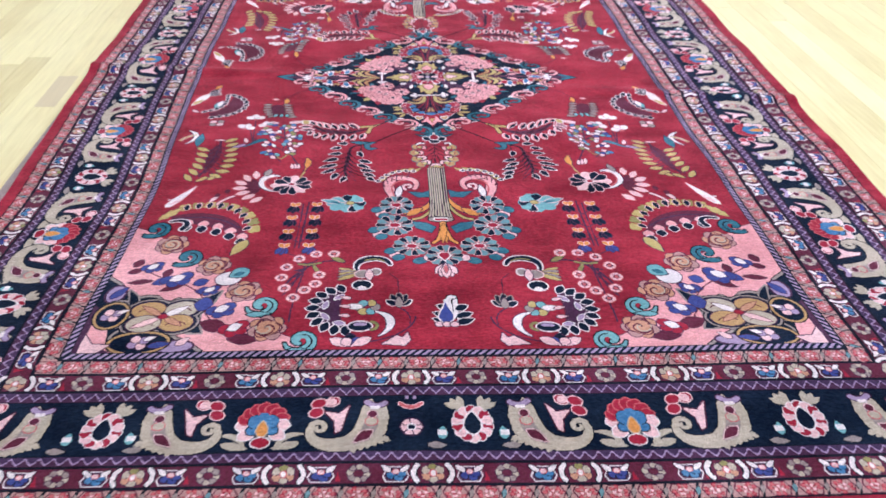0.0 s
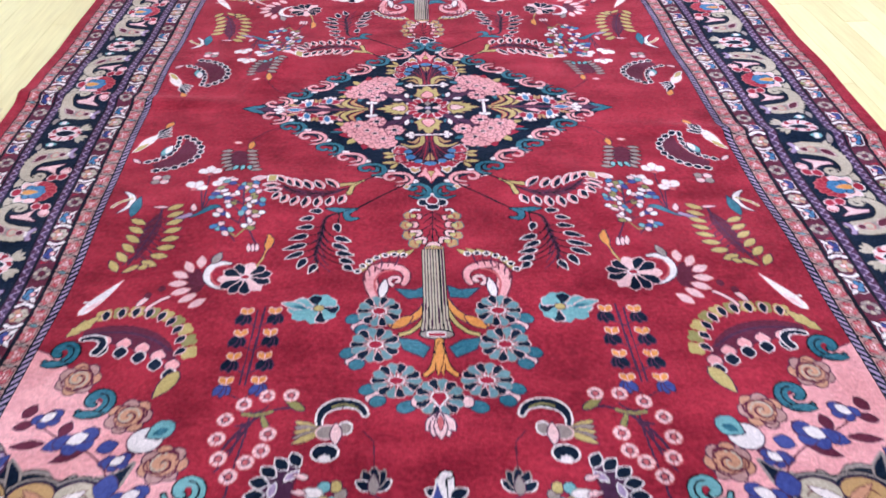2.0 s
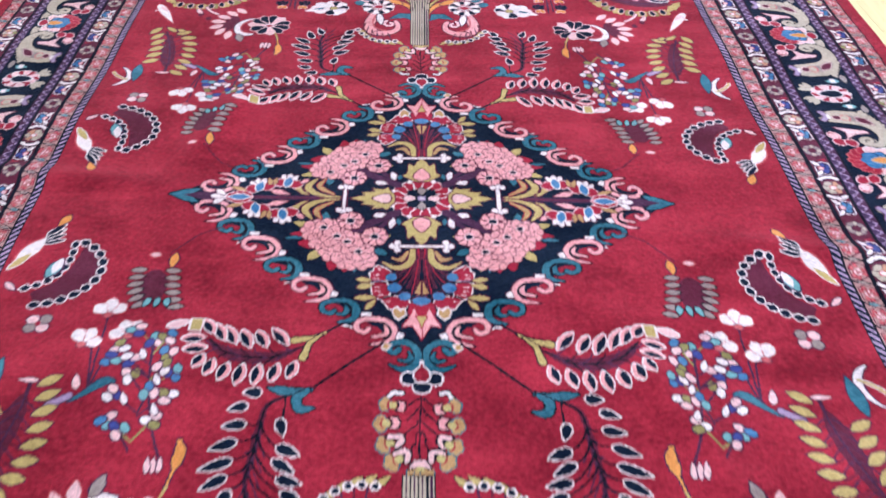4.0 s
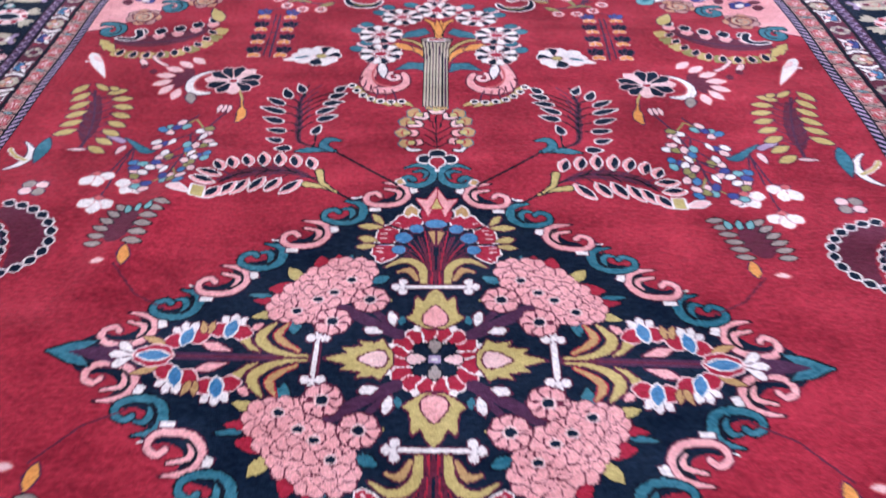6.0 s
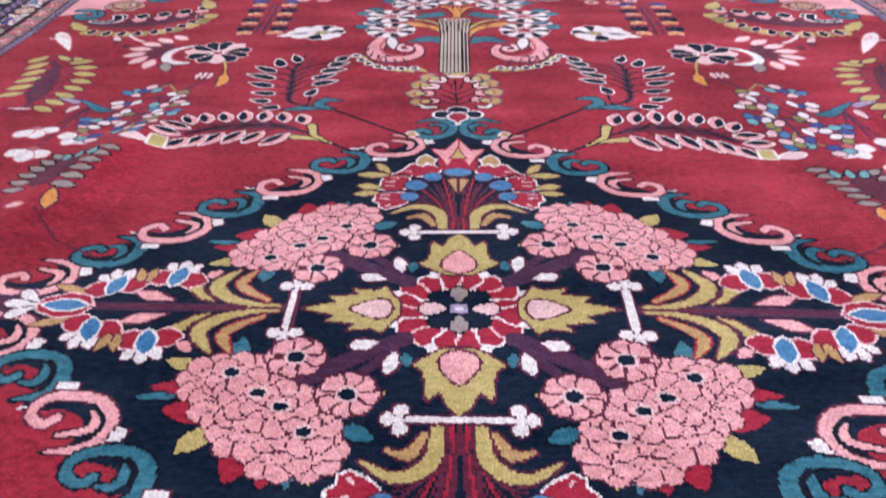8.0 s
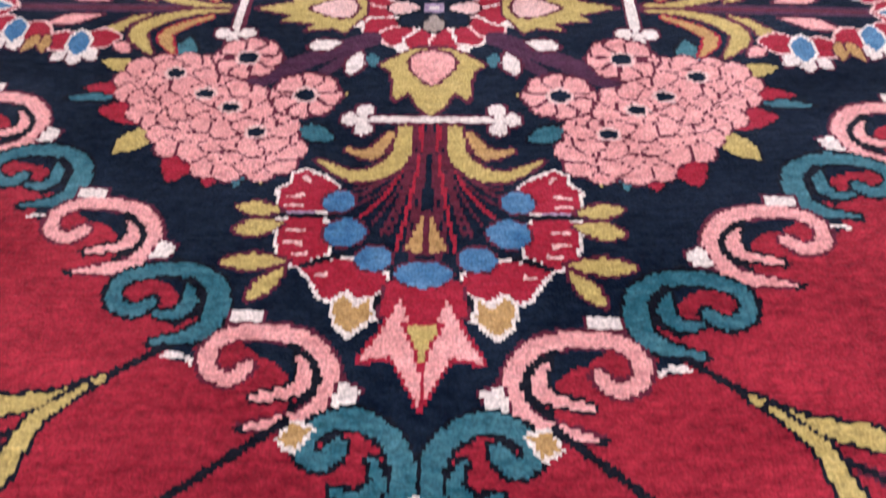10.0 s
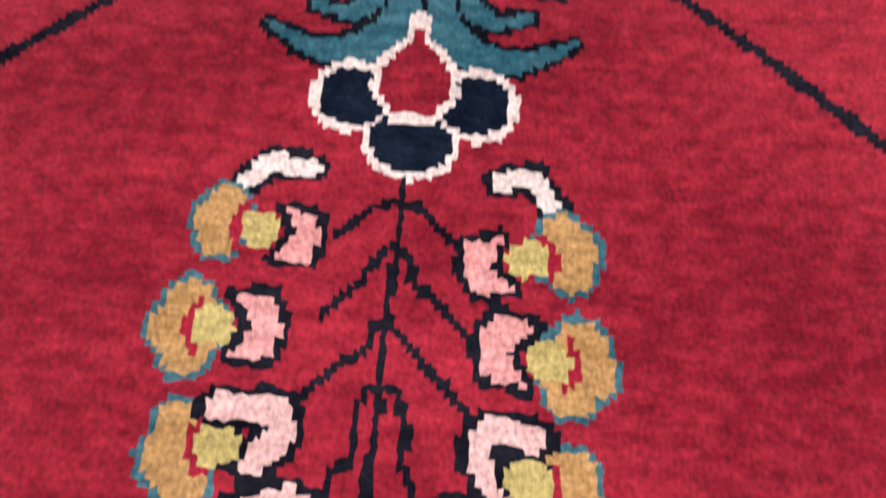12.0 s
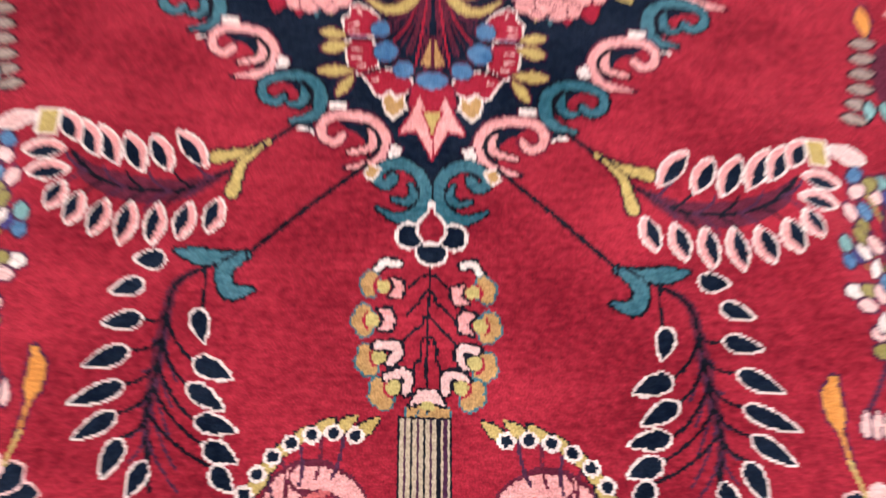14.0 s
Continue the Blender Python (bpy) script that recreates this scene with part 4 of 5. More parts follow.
L.stroke(bez((0.785, 0.552), (0.78, 0.64), (0.80, 0.70), (0.83, 0.79)), 0.005, "plum")
row(bez((0.748, 0.552), (0.735, 0.62), (0.720, 0.74), (0.775, 0.790)), 8, 0.050, 0.022, "gold", "plum", None, 108)
row(bez((0.842, 0.615), (0.838, 0.67), (0.838, 0.73), (0.868, 0.795)), 6, 0.054, 0.022, "gold", "plum", None, 58)
L.fill(drop(0.80, 0.795, 0.838, 0.822, 0.017), "gold", "plum", 0.003)
L.fill(drop(0.775, 0.798, 0.80, 0.81, 0.017), "gold", "plum", 0.003)
L.fill(drop(0.770, 0.552, 0.812, 0.548, 0.010), "blush", "plum", 0.002)

L.motif("white_leaf", FOUR)
L.stroke(bez((0.915, 0.462), (0.87, 0.49), (0.872, 0.54), (0.912, 0.568)), [0.004, 0.008, 0.012, 0.015, 0.017, 0.018, 0.018, 0.018, 0.016, 0.014, 0.012, 0.009, 0.006, 0.004], "cream", "plum", 0.003)
L.fill(drop(0.862, 0.49, 0.868, 0.592, 0.030, 0.55), "teal", "plum", 0.003)
L.stroke(bow((0.935, 0.54), (0.885, 0.50), 0.006), 0.008, "gold", "cream", 0.002)
L.motif("white_leaf", FOUR)
L.fill(drop(0.902, 0.978, 0.826, 0.852, 0.030, 0.3), "cream", "rose", 0.003)
L.fill(drop(0.892, 0.965, 0.858, 0.925, 0.014, 0.5), "blush")
L.stroke([(0.902, 0.93), (0.87, 0.935)], 0.006, "cream")

L.motif("navy_daisy", FOUR)
L.fill(ell(0.645, 0.865, 0.035, 0.055, 20), "maroon")
for k in range(7):
    x, y, a = along(bez((0.632, 0.792), (0.70, 0.815), (0.70, 0.90), (0.612, 0.952)), k / 6)
    leaf(x, y, a + 75, 0.050, 0.024, "blush", "rose", None, 0.0025)
L.stroke(bez((0.552, 0.802), (0.62, 0.785), (0.63, 0.88), (0.562, 0.900)), [0.006, 0.012, 0.018, 0.022, 0.024, 0.024, 0.022, 0.020, 0.018, 0.016, 0.012, 0.010, 0.008, 0.005], "cream", "plum", 0.003)
L.stroke(bez((0.560, 0.812), (0.605, 0.80), (0.612, 0.87), (0.565, 0.89)), 0.005, "rose")
L.fill(drop(0.60, 0.80, 0.585, 0.755, 0.024), "taupe", "plum", 0.003)
for k in range(11):
    a = 2 * math.pi * k / 11
    L.fill(drop(0.505 + 0.010 * math.cos(a), 0.860 + 0.008 * math.sin(a), 0.505 + 0.070 * math.cos(a), 0.864 + 0.062 * math.sin(a), 0.030, 0.68), "navy" if k % 4 else "blush", "blush", 0.0028)
L.fill(ell(0.505, 0.858, 0.011, 0.008), "crimson", "cream", 0.003)
L.stroke([(0.480, 0.815), (0.468, 0.78)], 0.005, "gold")

L.motif("arched_feather", FOUR)
body = bez((0.866, 1.035), (0.80, 1.0), (0.66, 1.02), (0.618, 1.135))
L.fill(np.concatenate([body, bez((0.618, 1.15), (0.70, 1.11), (0.78, 1.08), (0.866, 1.06))]), "maroon")
L.stroke(bez((0.86, 1.05), (0.78, 1.03), (0.70, 1.05), (0.64, 1.11)), 0.008, "plum")
top = bez((0.835, 0.982), (0.74, 0.955), (0.61, 0.985), (0.592, 1.118))
for k in range(9):
    x, y, a = along(top, k / 8)
    for q in range(4):
        b = radians(a + 90 * q + 45)
        L.fill(ell(x + 0.011 * math.cos(b), y + 0.011 * math.sin(b), 0.011), "olive" if k % 2 else "gold")
    L.fill(drop(x + 0.012 * math.sin(radians(a)), y - 0.014, x + 0.034 * math.sin(radians(a)), y - 0.034 * math.cos(radians(a)) * 0.6, 0.018), "navy", "blush", 0.0025)
low_row = bez((0.805, 1.082), (0.75, 1.09), (0.69, 1.105), (0.622, 1.165))
for k in range(5):
    x, y, a = along(low_row, k / 4)
    L.fill(drop(x, y - 0.028, x, y + 0.010, 0.034, 0.5), "pink", "plum", 0.003)
    L.fill(drop(x + 0.002, y + 0.0, x - 0.002, y + 0.036, 0.030, 0.5), "navy", "cream", 0.003)
L.stroke(bez((0.86, 1.062), (0.82, 1.05), (0.79, 1.07), (0.815, 1.105)), np.linspace(0.010, 0.018, 14), "navy", "cream", 0.004)
L.fill(drop(0.905, 1.052, 0.845, 0.985, 0.030, 0.5, 3), "gold", "plum", 0.002)
L.fill(drop(0.602, 1.175, 0.640, 1.250, 0.036, 0.4), "gold", "plum", 0.003)
L.fill(drop(0.765, 0.955, 0.738, 0.915, 0.016), "blush", "plum", 0.002)
L.stroke(bow((0.735, 0.97), (0.69, 0.925), 0.006), 0.009, "blush", "plum", 0.002)
for px, py in ((0.745, 0.915), (0.715, 0.892)):
    L.fill(ell(px, py, 0.010, 0.012), "maroon")

L.motif("aqua_flower", FOUR)
for k in range(10):
    a = 2 * math.pi * k / 10
    ln = 0.078 if k in (0, 1, 9) else 0.050
    L.fill(drop(0.300 + 0.012 * math.cos(a), 0.985 + 0.01 * math.sin(a), 0.300 + ln * math.cos(a), 0.985 + 0.050 * math.sin(a), 0.034, 0.66), "navy" if k in (3, 5, 8) else "aqua", "blush" if k % 3 == 0 else "aqua", 0.003)
L.fill(drop(0.335, 0.980, 0.395, 0.962, 0.022), "aqua", "blush", 0.003)
L.fill(drop(0.330, 0.983, 0.372, 0.972, 0.010), "teal")
L.fill(ell(0.300, 0.983, 0.013, 0.010), "gold", "plum", 0.002)

L.motif("tulip_bush", FOUR)
L.stroke([(0.435, 0.975), (0.443, 1.22)], 0.006, "plum")
L.stroke([(0.452, 0.985), (0.455, 1.22)], 0.004, "plum")
for k in range(4):
    for px, t in ((0.478 + 0.003 * k, -1), (0.408 + 0.002 * k, 1)):
        py = 1.0 + 0.073 * k
        L.stroke([(px, py + 0.02), (0.445, py + 0.045)], 0.0035, "plum")
        for q in (-1, 0, 1):
            L.fill(drop(px - t * 0.004, py - 0.008, px + 0.016 * q - t * 0.004, py + 0.036 - 0.006 * abs(q), 0.018, 0.6), "navy" if k < 3 else "royal", "plum", 0.003)
        for q in (-1, 1):
            L.fill(drop(px, py, px + 0.014 * q, py - 0.022, 0.015, 0.6), "orange", "blush", 0.002)

L.motif("blossom_branch", FOUR)
for k in range(5):
    a, b = (0.38 + 0.012 * k, 1.285 + 0.012 * k), (0.435 + 0.006 * k, 1.30 + 0.038 * k)
    L.stroke(bow(a, b, 0.01), 0.005, "plum")
L.stroke(bez((0.300, 1.298), (0.37, 1.27), (0.43, 1.33), (0.455, 1.40)), 0.007, "plum")
L.stroke(bez((0.415, 1.30), (0.41, 1.38), (0.43, 1.44), (0.43, 1.56)), 0.005, "plum")
L.fill(drop(0.300, 1.300, 0.345, 1.268, 0.018), "olive", "plum", 0.003)
L.fill(drop(0.365, 1.365, 0.395, 1.30, 0.012), "olive", "plum", 0.002)
L.stroke(bow((0.37, 1.30), (0.43, 1.305), 0.006), 0.008, "olive", "plum", 0.002)
ring = bez((0.334, 1.255), (0.46, 1.235), (0.52, 1.36), (0.430, 1.465))
for k in range(7):
    x, y, a = along(ring, k / 6)
    daisy(x, y, 0.0175, 5, "blush", "rose", "rose", "plum", None, 0.34, 0.0022, 0.2 * k)
for px, py in ((0.368, 1.362), (0.375, 1.405), (0.402, 1.432)):
    daisy(px, py, 0.0175, 5, "blush", "rose", "rose", "plum", None, 0.34, 0.0022)

L.motif("scroll_tulip", FOUR)
L.stroke(bez((0.262, 1.345), (0.285, 1.27), (0.175, 1.265), (0.168, 1.315)), [0.008, 0.010, 0.013, 0.017, 0.020, 0.022, 0.023, 0.023, 0.022, 0.020, 0.018, 0.015, 0.012, 0.010], "navy", "cream", 0.0045)
L.stroke(bez((0.240, 1.292), (0.22, 1.282), (0.20, 1.284), (0.186, 1.298)), 0.005, "olive")
for k in range(5):
    L.fill(drop(0.252, 1.358, 0.316, 1.330 + 0.015 * k, 0.016, 0.55), "taupe" if k % 2 else "gold", "plum", 0.002)
L.fill(ell(0.245, 1.362, 0.022, 0.018), "taupe", "blush", 0.003)
L.fill(ell(0.208, 1.352, 0.013, 0.015), "taupe", "cream", 0.004)
L.fill(drop(0.225, 1.395, 0.228, 1.338, 0.022, 0.5), "blush", "plum", 0.003)
L.fill(ell(0.245, 1.415, 0.026, 0.020), "navy", "cream", 0.004)
L.fill(ell(0.245, 1.428, 0.012, 0.008), "cream")

L.motif("paisley_crescent", FOUR)
cres = bez((0.302, 1.430), (0.405, 1.45), (0.395, 1.60), (0.282, 1.600))
L.fill(np.concatenate([cres, bez((0.285, 1.585), (0.305, 1.56), (0.305, 1.50), (0.295, 1.452))]), "plum", "maroon", 0.004)
row(cres, 10, 0.038, 0.024, "navy", "cream", None, -80, ew=0.003)
row(bez((0.305, 1.468), (0.36, 1.49), (0.355, 1.56), (0.300, 1.572)), 4, 0.032, 0.014, "lilac", "cream", None, 10)
for k, c in enumerate(("taupe", "gold", "aqua", "taupe", "gold", "aqua")):
    a = 2 * math.pi * k / 6
    L.fill(ell(0.228 + 0.022 * math.cos(a), 1.512 + 0.019 * math.sin(a), 0.0125), c, "plum", 0.0025)
L.fill(drop(0.240, 1.510, 0.288, 1.506, 0.022), "cream", "taupe", 0.002)
for k in range(3):
    L.fill(drop(0.272, 1.475 + 0.035 * k, 0.302, 1.465 + 0.038 * k, 0.012), "blush", "plum", 0.002)
L.fill(ell(0.245, 1.585, 0.030, 0.017), "navy", "cream", 0.004)
L.fill(ell(0.245, 1.578, 0.018, 0.007), "lilac")

L.motif("white_curl", FOUR)
L.stroke(bez((0.205, 1.530), (0.15, 1.545), (0.158, 1.60), (0.196, 1.622)), [0.004, 0.008, 0.012, 0.017, 0.020, 0.022, 0.022, 0.020, 0.018, 0.015, 0.012, 0.009, 0.006, 0.004], "cream", "plum", 0.003)
L.stroke(bez((0.215, 1.57), (0.19, 1.575), (0.20, 1.60), (0.215, 1.598)), 0.008, "olive", "plum", 0.002)
L.stroke(bez((0.100, 1.55), (0.10, 1.59), (0.15, 1.63), (0.215, 1.642)), 0.005, "plum")
L.fill([(0.122, 1.610), (0.135, 1.630), (0.150, 1.622), (0.188, 1.652), (0.130, 1.660), (0.115, 1.64)], "blush", "plum", 0.003)
L.fill(drop(0.268, 1.655, 0.268, 1.610, 0.036), "navy", "plum", 0.003)
for px, c in ((0.238, "royal"), (0.298, "royal"), (0.215, "blush"), (0.320, "blush"), (0.285, "blush")):
    L.fill(drop(0.268, 1.658, px, 1.628, 0.028, 0.6), c, "plum", 0.002)
L.motif("bud", FOUR)
for k in range(5):
    a = radians(-90 + 36 * (k - 2))
    L.fill(drop(0.143, 1.508, 0.143 + 0.036 * math.cos(a), 1.500 + 0.048 * math.sin(a), 0.020, 0.55), "navy", "cream" if k in (0, 4) else "taupe", 0.003)
L.fill(drop(0.143, 1.516, 0.143, 1.470, 0.020), "taupe", "plum", 0.002)
L.stroke(bez((0.143, 1.515), (0.12, 1.53), (0.11, 1.55), (0.115, 1.58)), 0.004, "plum")
L.stroke([(0.143, 1.455), (0.146, 1.39), (0.17, 1.36)], 0.0035, "maroon")

# ---- corner pieces ----
L.motif("spandrel", FOUR)
CORNER = {f: i for f, i in zip(FOUR, L.ids)}
inside_field = (outward < 0)
L.clip = inside_field
L.fill([(0.96, 1.09), (0.89, 1.12), (0.83, 1.19), (0.76, 1.25), (0.68, 1.30), (0.61, 1.36), (0.565, 1.43), (0.505, 1.50), (0.475, 1.59), (0.40, 1.63), (0.36, 1.70), (1.0, 1.70)], "pink", "plum", 0.003)


def of_corner(f):
    return CORNER[f]


def corner(name):
    L.motif(name, FOUR, 0.035, of_corner)


corner("navy_quatrefoil")
L.fill([(0.96, 1.36), (0.93, 1.40), (0.94, 1.60), (0.84, 1.66), (0.70, 1.66), (0.64, 1.645), (0.60, 1.70), (1.0, 1.70)], "plum")
tongue = [(0.62, 1.70), (0.640, 1.655), (0.679, 1.622), (0.712, 1.604), (0.728, 1.585), (0.722, 1.550), (0.736, 1.515), (0.728, 1.480), (0.738, 1.448), (0.756, 1.462), (0.776, 1.458), (0.797, 1.436),
          (0.822, 1.430), (0.848, 1.436), (0.866, 1.448), (0.872, 1.420), (0.900, 1.400), (0.918, 1.368), (0.965, 1.33), (0.965, 1.455), (0.938, 1.475), (0.944, 1.515), (0.925, 1.548), (0.890, 1.566),
          (0.884, 1.600), (0.860, 1.635), (0.815, 1.652), (0.77, 1.655), (0.745, 1.70)]
L.fill(tongue, "navy")
L.stroke(tongue[:19], 0.009, "taupe", "black", 0.003)
for px, py, rx, ry in ((0.915, 1.415, 0.024, 0.036), (0.712, 1.634, 0.050, 0.018)):
    L.fill(ell(px, py, rx, ry), "lilac", "plum", 0.006)
for px, py, rx, ry in ((0.806, 1.598, 0.066, 0.040), (0.888, 1.503, 0.046, 0.050)):
    L.fill(ell(px, py, rx + 0.009, ry + 0.009), "taupe", "black", 0.004)
    L.fill(ell(px, py, rx + 0.002, ry + 0.002), "navy")
QUATREFOIL = ((0.718, 1.494, "beige"), (0.806, 1.490, "camel"), (0.722, 1.548, "camel"), (0.806, 1.546, "beige"))
L.fill([(0.700, 1.462), (0.655, 1.446), (0.628, 1.424), (0.640, 1.470), (0.664, 1.510), (0.668, 1.545), (0.650, 1.590), (0.700, 1.585)], "navy", "taupe", 0.006)
L.fill([(0.840, 1.462), (0.852, 1.430), (0.880, 1.400), (0.868, 1.450), (0.860, 1.480)], "navy", "taupe", 0.005)
for edge_ink, grow in (("black", 0.020), ("taupe", 0.016), ("navy", 0.010)):
    for px, py, c in QUATREFOIL:
        L.fill(ell(px, py, 0.044 + grow, 0.031 + grow * 0.8), edge_ink)
for px, py, rx, ry in ((0.800, 1.616, 0.070, 0.032), (0.898, 1.508, 0.036, 0.046)):
    L.fill(ell(px, py, rx + 0.009, ry + 0.009), "camel", "black", 0.004)
    L.fill(ell(px, py, rx + 0.002, ry + 0.002), "navy")
for px, py, c in QUATREFOIL:
    L.fill(ell(px, py, 0.044, 0.031), c, "plum", 0.003)
    L.stroke(bow((px - 0.026, py + 0.008), (px + 0.024, py + 0.006), -0.012), 0.0035, "maroon")
for x0, y0, x1, y1, w, c in ((0.758, 1.518, 0.700, 1.482, 0.022, "cream"), (0.768, 1.516, 0.826, 1.474, 0.018, "peach"), (0.756, 1.526, 0.706, 1.560, 0.018, "peach"), (0.768, 1.526, 0.836, 1.562, 0.020, "blush")):
    L.fill(drop(x0, y0, x1, y1, w), c, "maroon", 0.002)
L.fill(ell(0.762, 1.521, 0.012, 0.009), "crimson", "maroon", 0.002)
for bx, by in ((0.898, 1.508), (0.80, 1.616)):
    for k in range(4):
        a = radians(90 * k + 30)
        L.fill(ell(bx + 0.016 * math.cos(a), by + 0.014 * math.sin(a), 0.012), "blush" if k % 2 else "lilac", "plum", 0.002)
    L.fill(drop(bx - 0.012, by - 0.008, bx - 0.04, by - 0.020, 0.014), "cream", "plum", 0.002)
L.fill([(0.945, 1.67), (0.94, 1.58), (0.915, 1.615), (0.87, 1.62), (0.895, 1.645), (0.885, 1.67)], "blush", "plum", 0.003)
L.fill(drop(0.925, 1.435, 0.890, 1.385, 0.026), "royal", "plum", 0.002)
L.fill(drop(0.775, 1.630, 0.720, 1.622, 0.020), "royal", "plum", 0.002)
L.fill(drop(0.705, 1.63, 0.675, 1.605, 0.020), "blush", "plum", 0.002)
corner("sprig")
L.stroke(bez((0.86, 1.31), (0.80, 1.37), (0.70, 1.37), (0.66, 1.48)), 0.004, "maroon")
L.stroke(bez((0.665, 1.48), (0.65, 1.55), (0.60, 1.57), (0.54, 1.62)), 0.004, "maroon")
for x0, y0, x1, y1, w, c in ((0.905, 1.29, 0.888, 1.255, 0.028, "maroon"), (0.915, 1.315, 0.875, 1.305, 0.024, "maroon"), (0.86, 1.30, 0.845, 1.27, 0.016, "maroon"), (0.90, 1.365, 0.83, 1.360, 0.020, "maroon"),
                             (0.805, 1.345, 0.795, 1.305, 0.026, "maroon"), (0.83, 1.375, 0.775, 1.35, 0.036, "royal"), (0.745, 1.37, 0.730, 1.325, 0.026, "maroon"), (0.80, 1.41, 0.735, 1.38, 0.024, "maroon"),
                             (0.715, 1.385, 0.675, 1.370, 0.034, "royal"), (0.70, 1.42, 0.655, 1.415, 0.034, "royal"), (0.69, 1.475, 0.64, 1.480, 0.056, "royal"), (0.66, 1.55, 0.585, 1.58, 0.044, "maroon"), (0.58, 1.615, 0.50, 1.622, 0.036, "maroon"), (0.63, 1.39, 0.655, 1.41, 0.018, "maroon")):
    L.fill(drop(x0, y0, x1, y1, w, 0.5), c, "plum", 0.002)
for px, py, c, big in ((0.852, 1.290, "royal", 0.9), (0.768, 1.352, "royal", 1.25), (0.664, 1.414, "royal", 0.8), (0.615, 1.500, "royal", 1.1), (0.570, 1.574, "crimson", 1.1)):
    for q in range(4):
        a = radians(20 + 62 * q)
        L.fill(ell(px + 0.020 * big * math.cos(a), py + 0.017 * big * math.sin(a), 0.0165 * big, 0.0145 * big, math.degrees(a)), c, "plum", 0.0022)
    L.fill(drop(px + 0.014 * big, py + 0.010, px - 0.018 * big, py - 0.010, 0.024 * big, 0.5), "cream", "plum", 0.002)
for k, (px, py, c) in enumerate(((0.894, 1.102, "teal"), (0.824, 1.185, "peach"), (0.762, 1.252, "teal"), (0.676, 1.298, "peach"), (0.611, 1.353, "aqua"), (0.567, 1.428, "peach"), (0.508, 1.493, "aqua"), (0.483, 1.582, "peach"), (0.393, 1.632, "aqua"))):
    corner("rosette" if c == "peach" else "scroll")
    if c == "peach":
        for q in range(7):
            a = radians(51.4 * q + 25 * k)
            L.fill(ell(px + 0.028 * math.cos(a), py + 0.025 * math.sin(a), 0.0215, 0.0185, math.degrees(a)), "peach" if q % 2 else "clay", "plum", 0.0028)
        L.fill(ell(px, py, 0.030, 0.027), "peach", "maroon", 0.0025)
        L.stroke(spiral(px, py, 0.034, 0.004, 20 + 40 * k, 700), 0.0050, "maroon")
        L.stroke(spiral(px + 0.004, py, 0.026, 0.004, 60 + 40 * k, 620), 0.0040, "beige")
        for q in range(3):
            a = radians(120 * q + 25 * k)
            L.stroke(spiral(px + 0.02 * math.cos(a), py + 0.018 * math.sin(a), 0.018, 0.018, math.degrees(a) - 90, math.degrees(a) + 90, 8), 0.004, "maroon")
    elif k == 4:
        L.fill(ell(px + 0.01, py + 0.012, 0.036, 0.032), "cream", "plum", 0.003)
        L.fill(drop(px - 0.04, py - 0.03, px + 0.01, py + 0.005, 0.05), "aqua", "plum", 0.003)
        L.fill(drop(px - 0.03, py - 0.016, px, py, 0.02), "teal")
    else:
        L.stroke(spiral(px, py, 0.040, 0.010, 40 if k < 3 else 10, 430), np.interp(np.arange(26), [0, 6, 25], [0.006, 0.025, 0.012]), c, "black", 0.004)
        L.stroke(spiral(px, py, 0.024, 0.006, 120, 330), 0.009, c)
        L.stroke(spiral(px, py, 0.035, 0.022, 70, 260, 14), 0.0042, "black")
        L.fill(drop(px - 0.026, py + 0.034, px + 0.036, py + 0.036, 0.020, 0.6), c, "black", 0.003)
L.clip = None


# ---- borders ----
def run_place(side, s, v):
    """A pose on the border: s metres along a side, v metres out from the field; +x runs along it, +y points outward."""
    if side == 0:
        return np.array([[1, 0, s], [0, -1, -FY - v], [0, 0, 1.0]])
    if side == 1:
        return np.array([[-1, 0, -s], [0, 1, FY + v], [0, 0, 1.0]])
    if side == 2:
        return np.array([[0, -1, -FX - v], [-1, 0, -s], [0, 0, 1.0]])
    return np.array([[0, 1, FX + v], [1, 0, s], [0, 0, 1.0]])


def weave(name, owner, side, s, v, flip=1):
    L.motif(name, [(1, 1)], 0.0, owner, run_place(side, s, v) @ np.diag([flip * 1.10, 1.08, 1.0]))


MAIN = BAND[4][0]
MID = (BAND[4][1] + BAND[4][2]) / 2


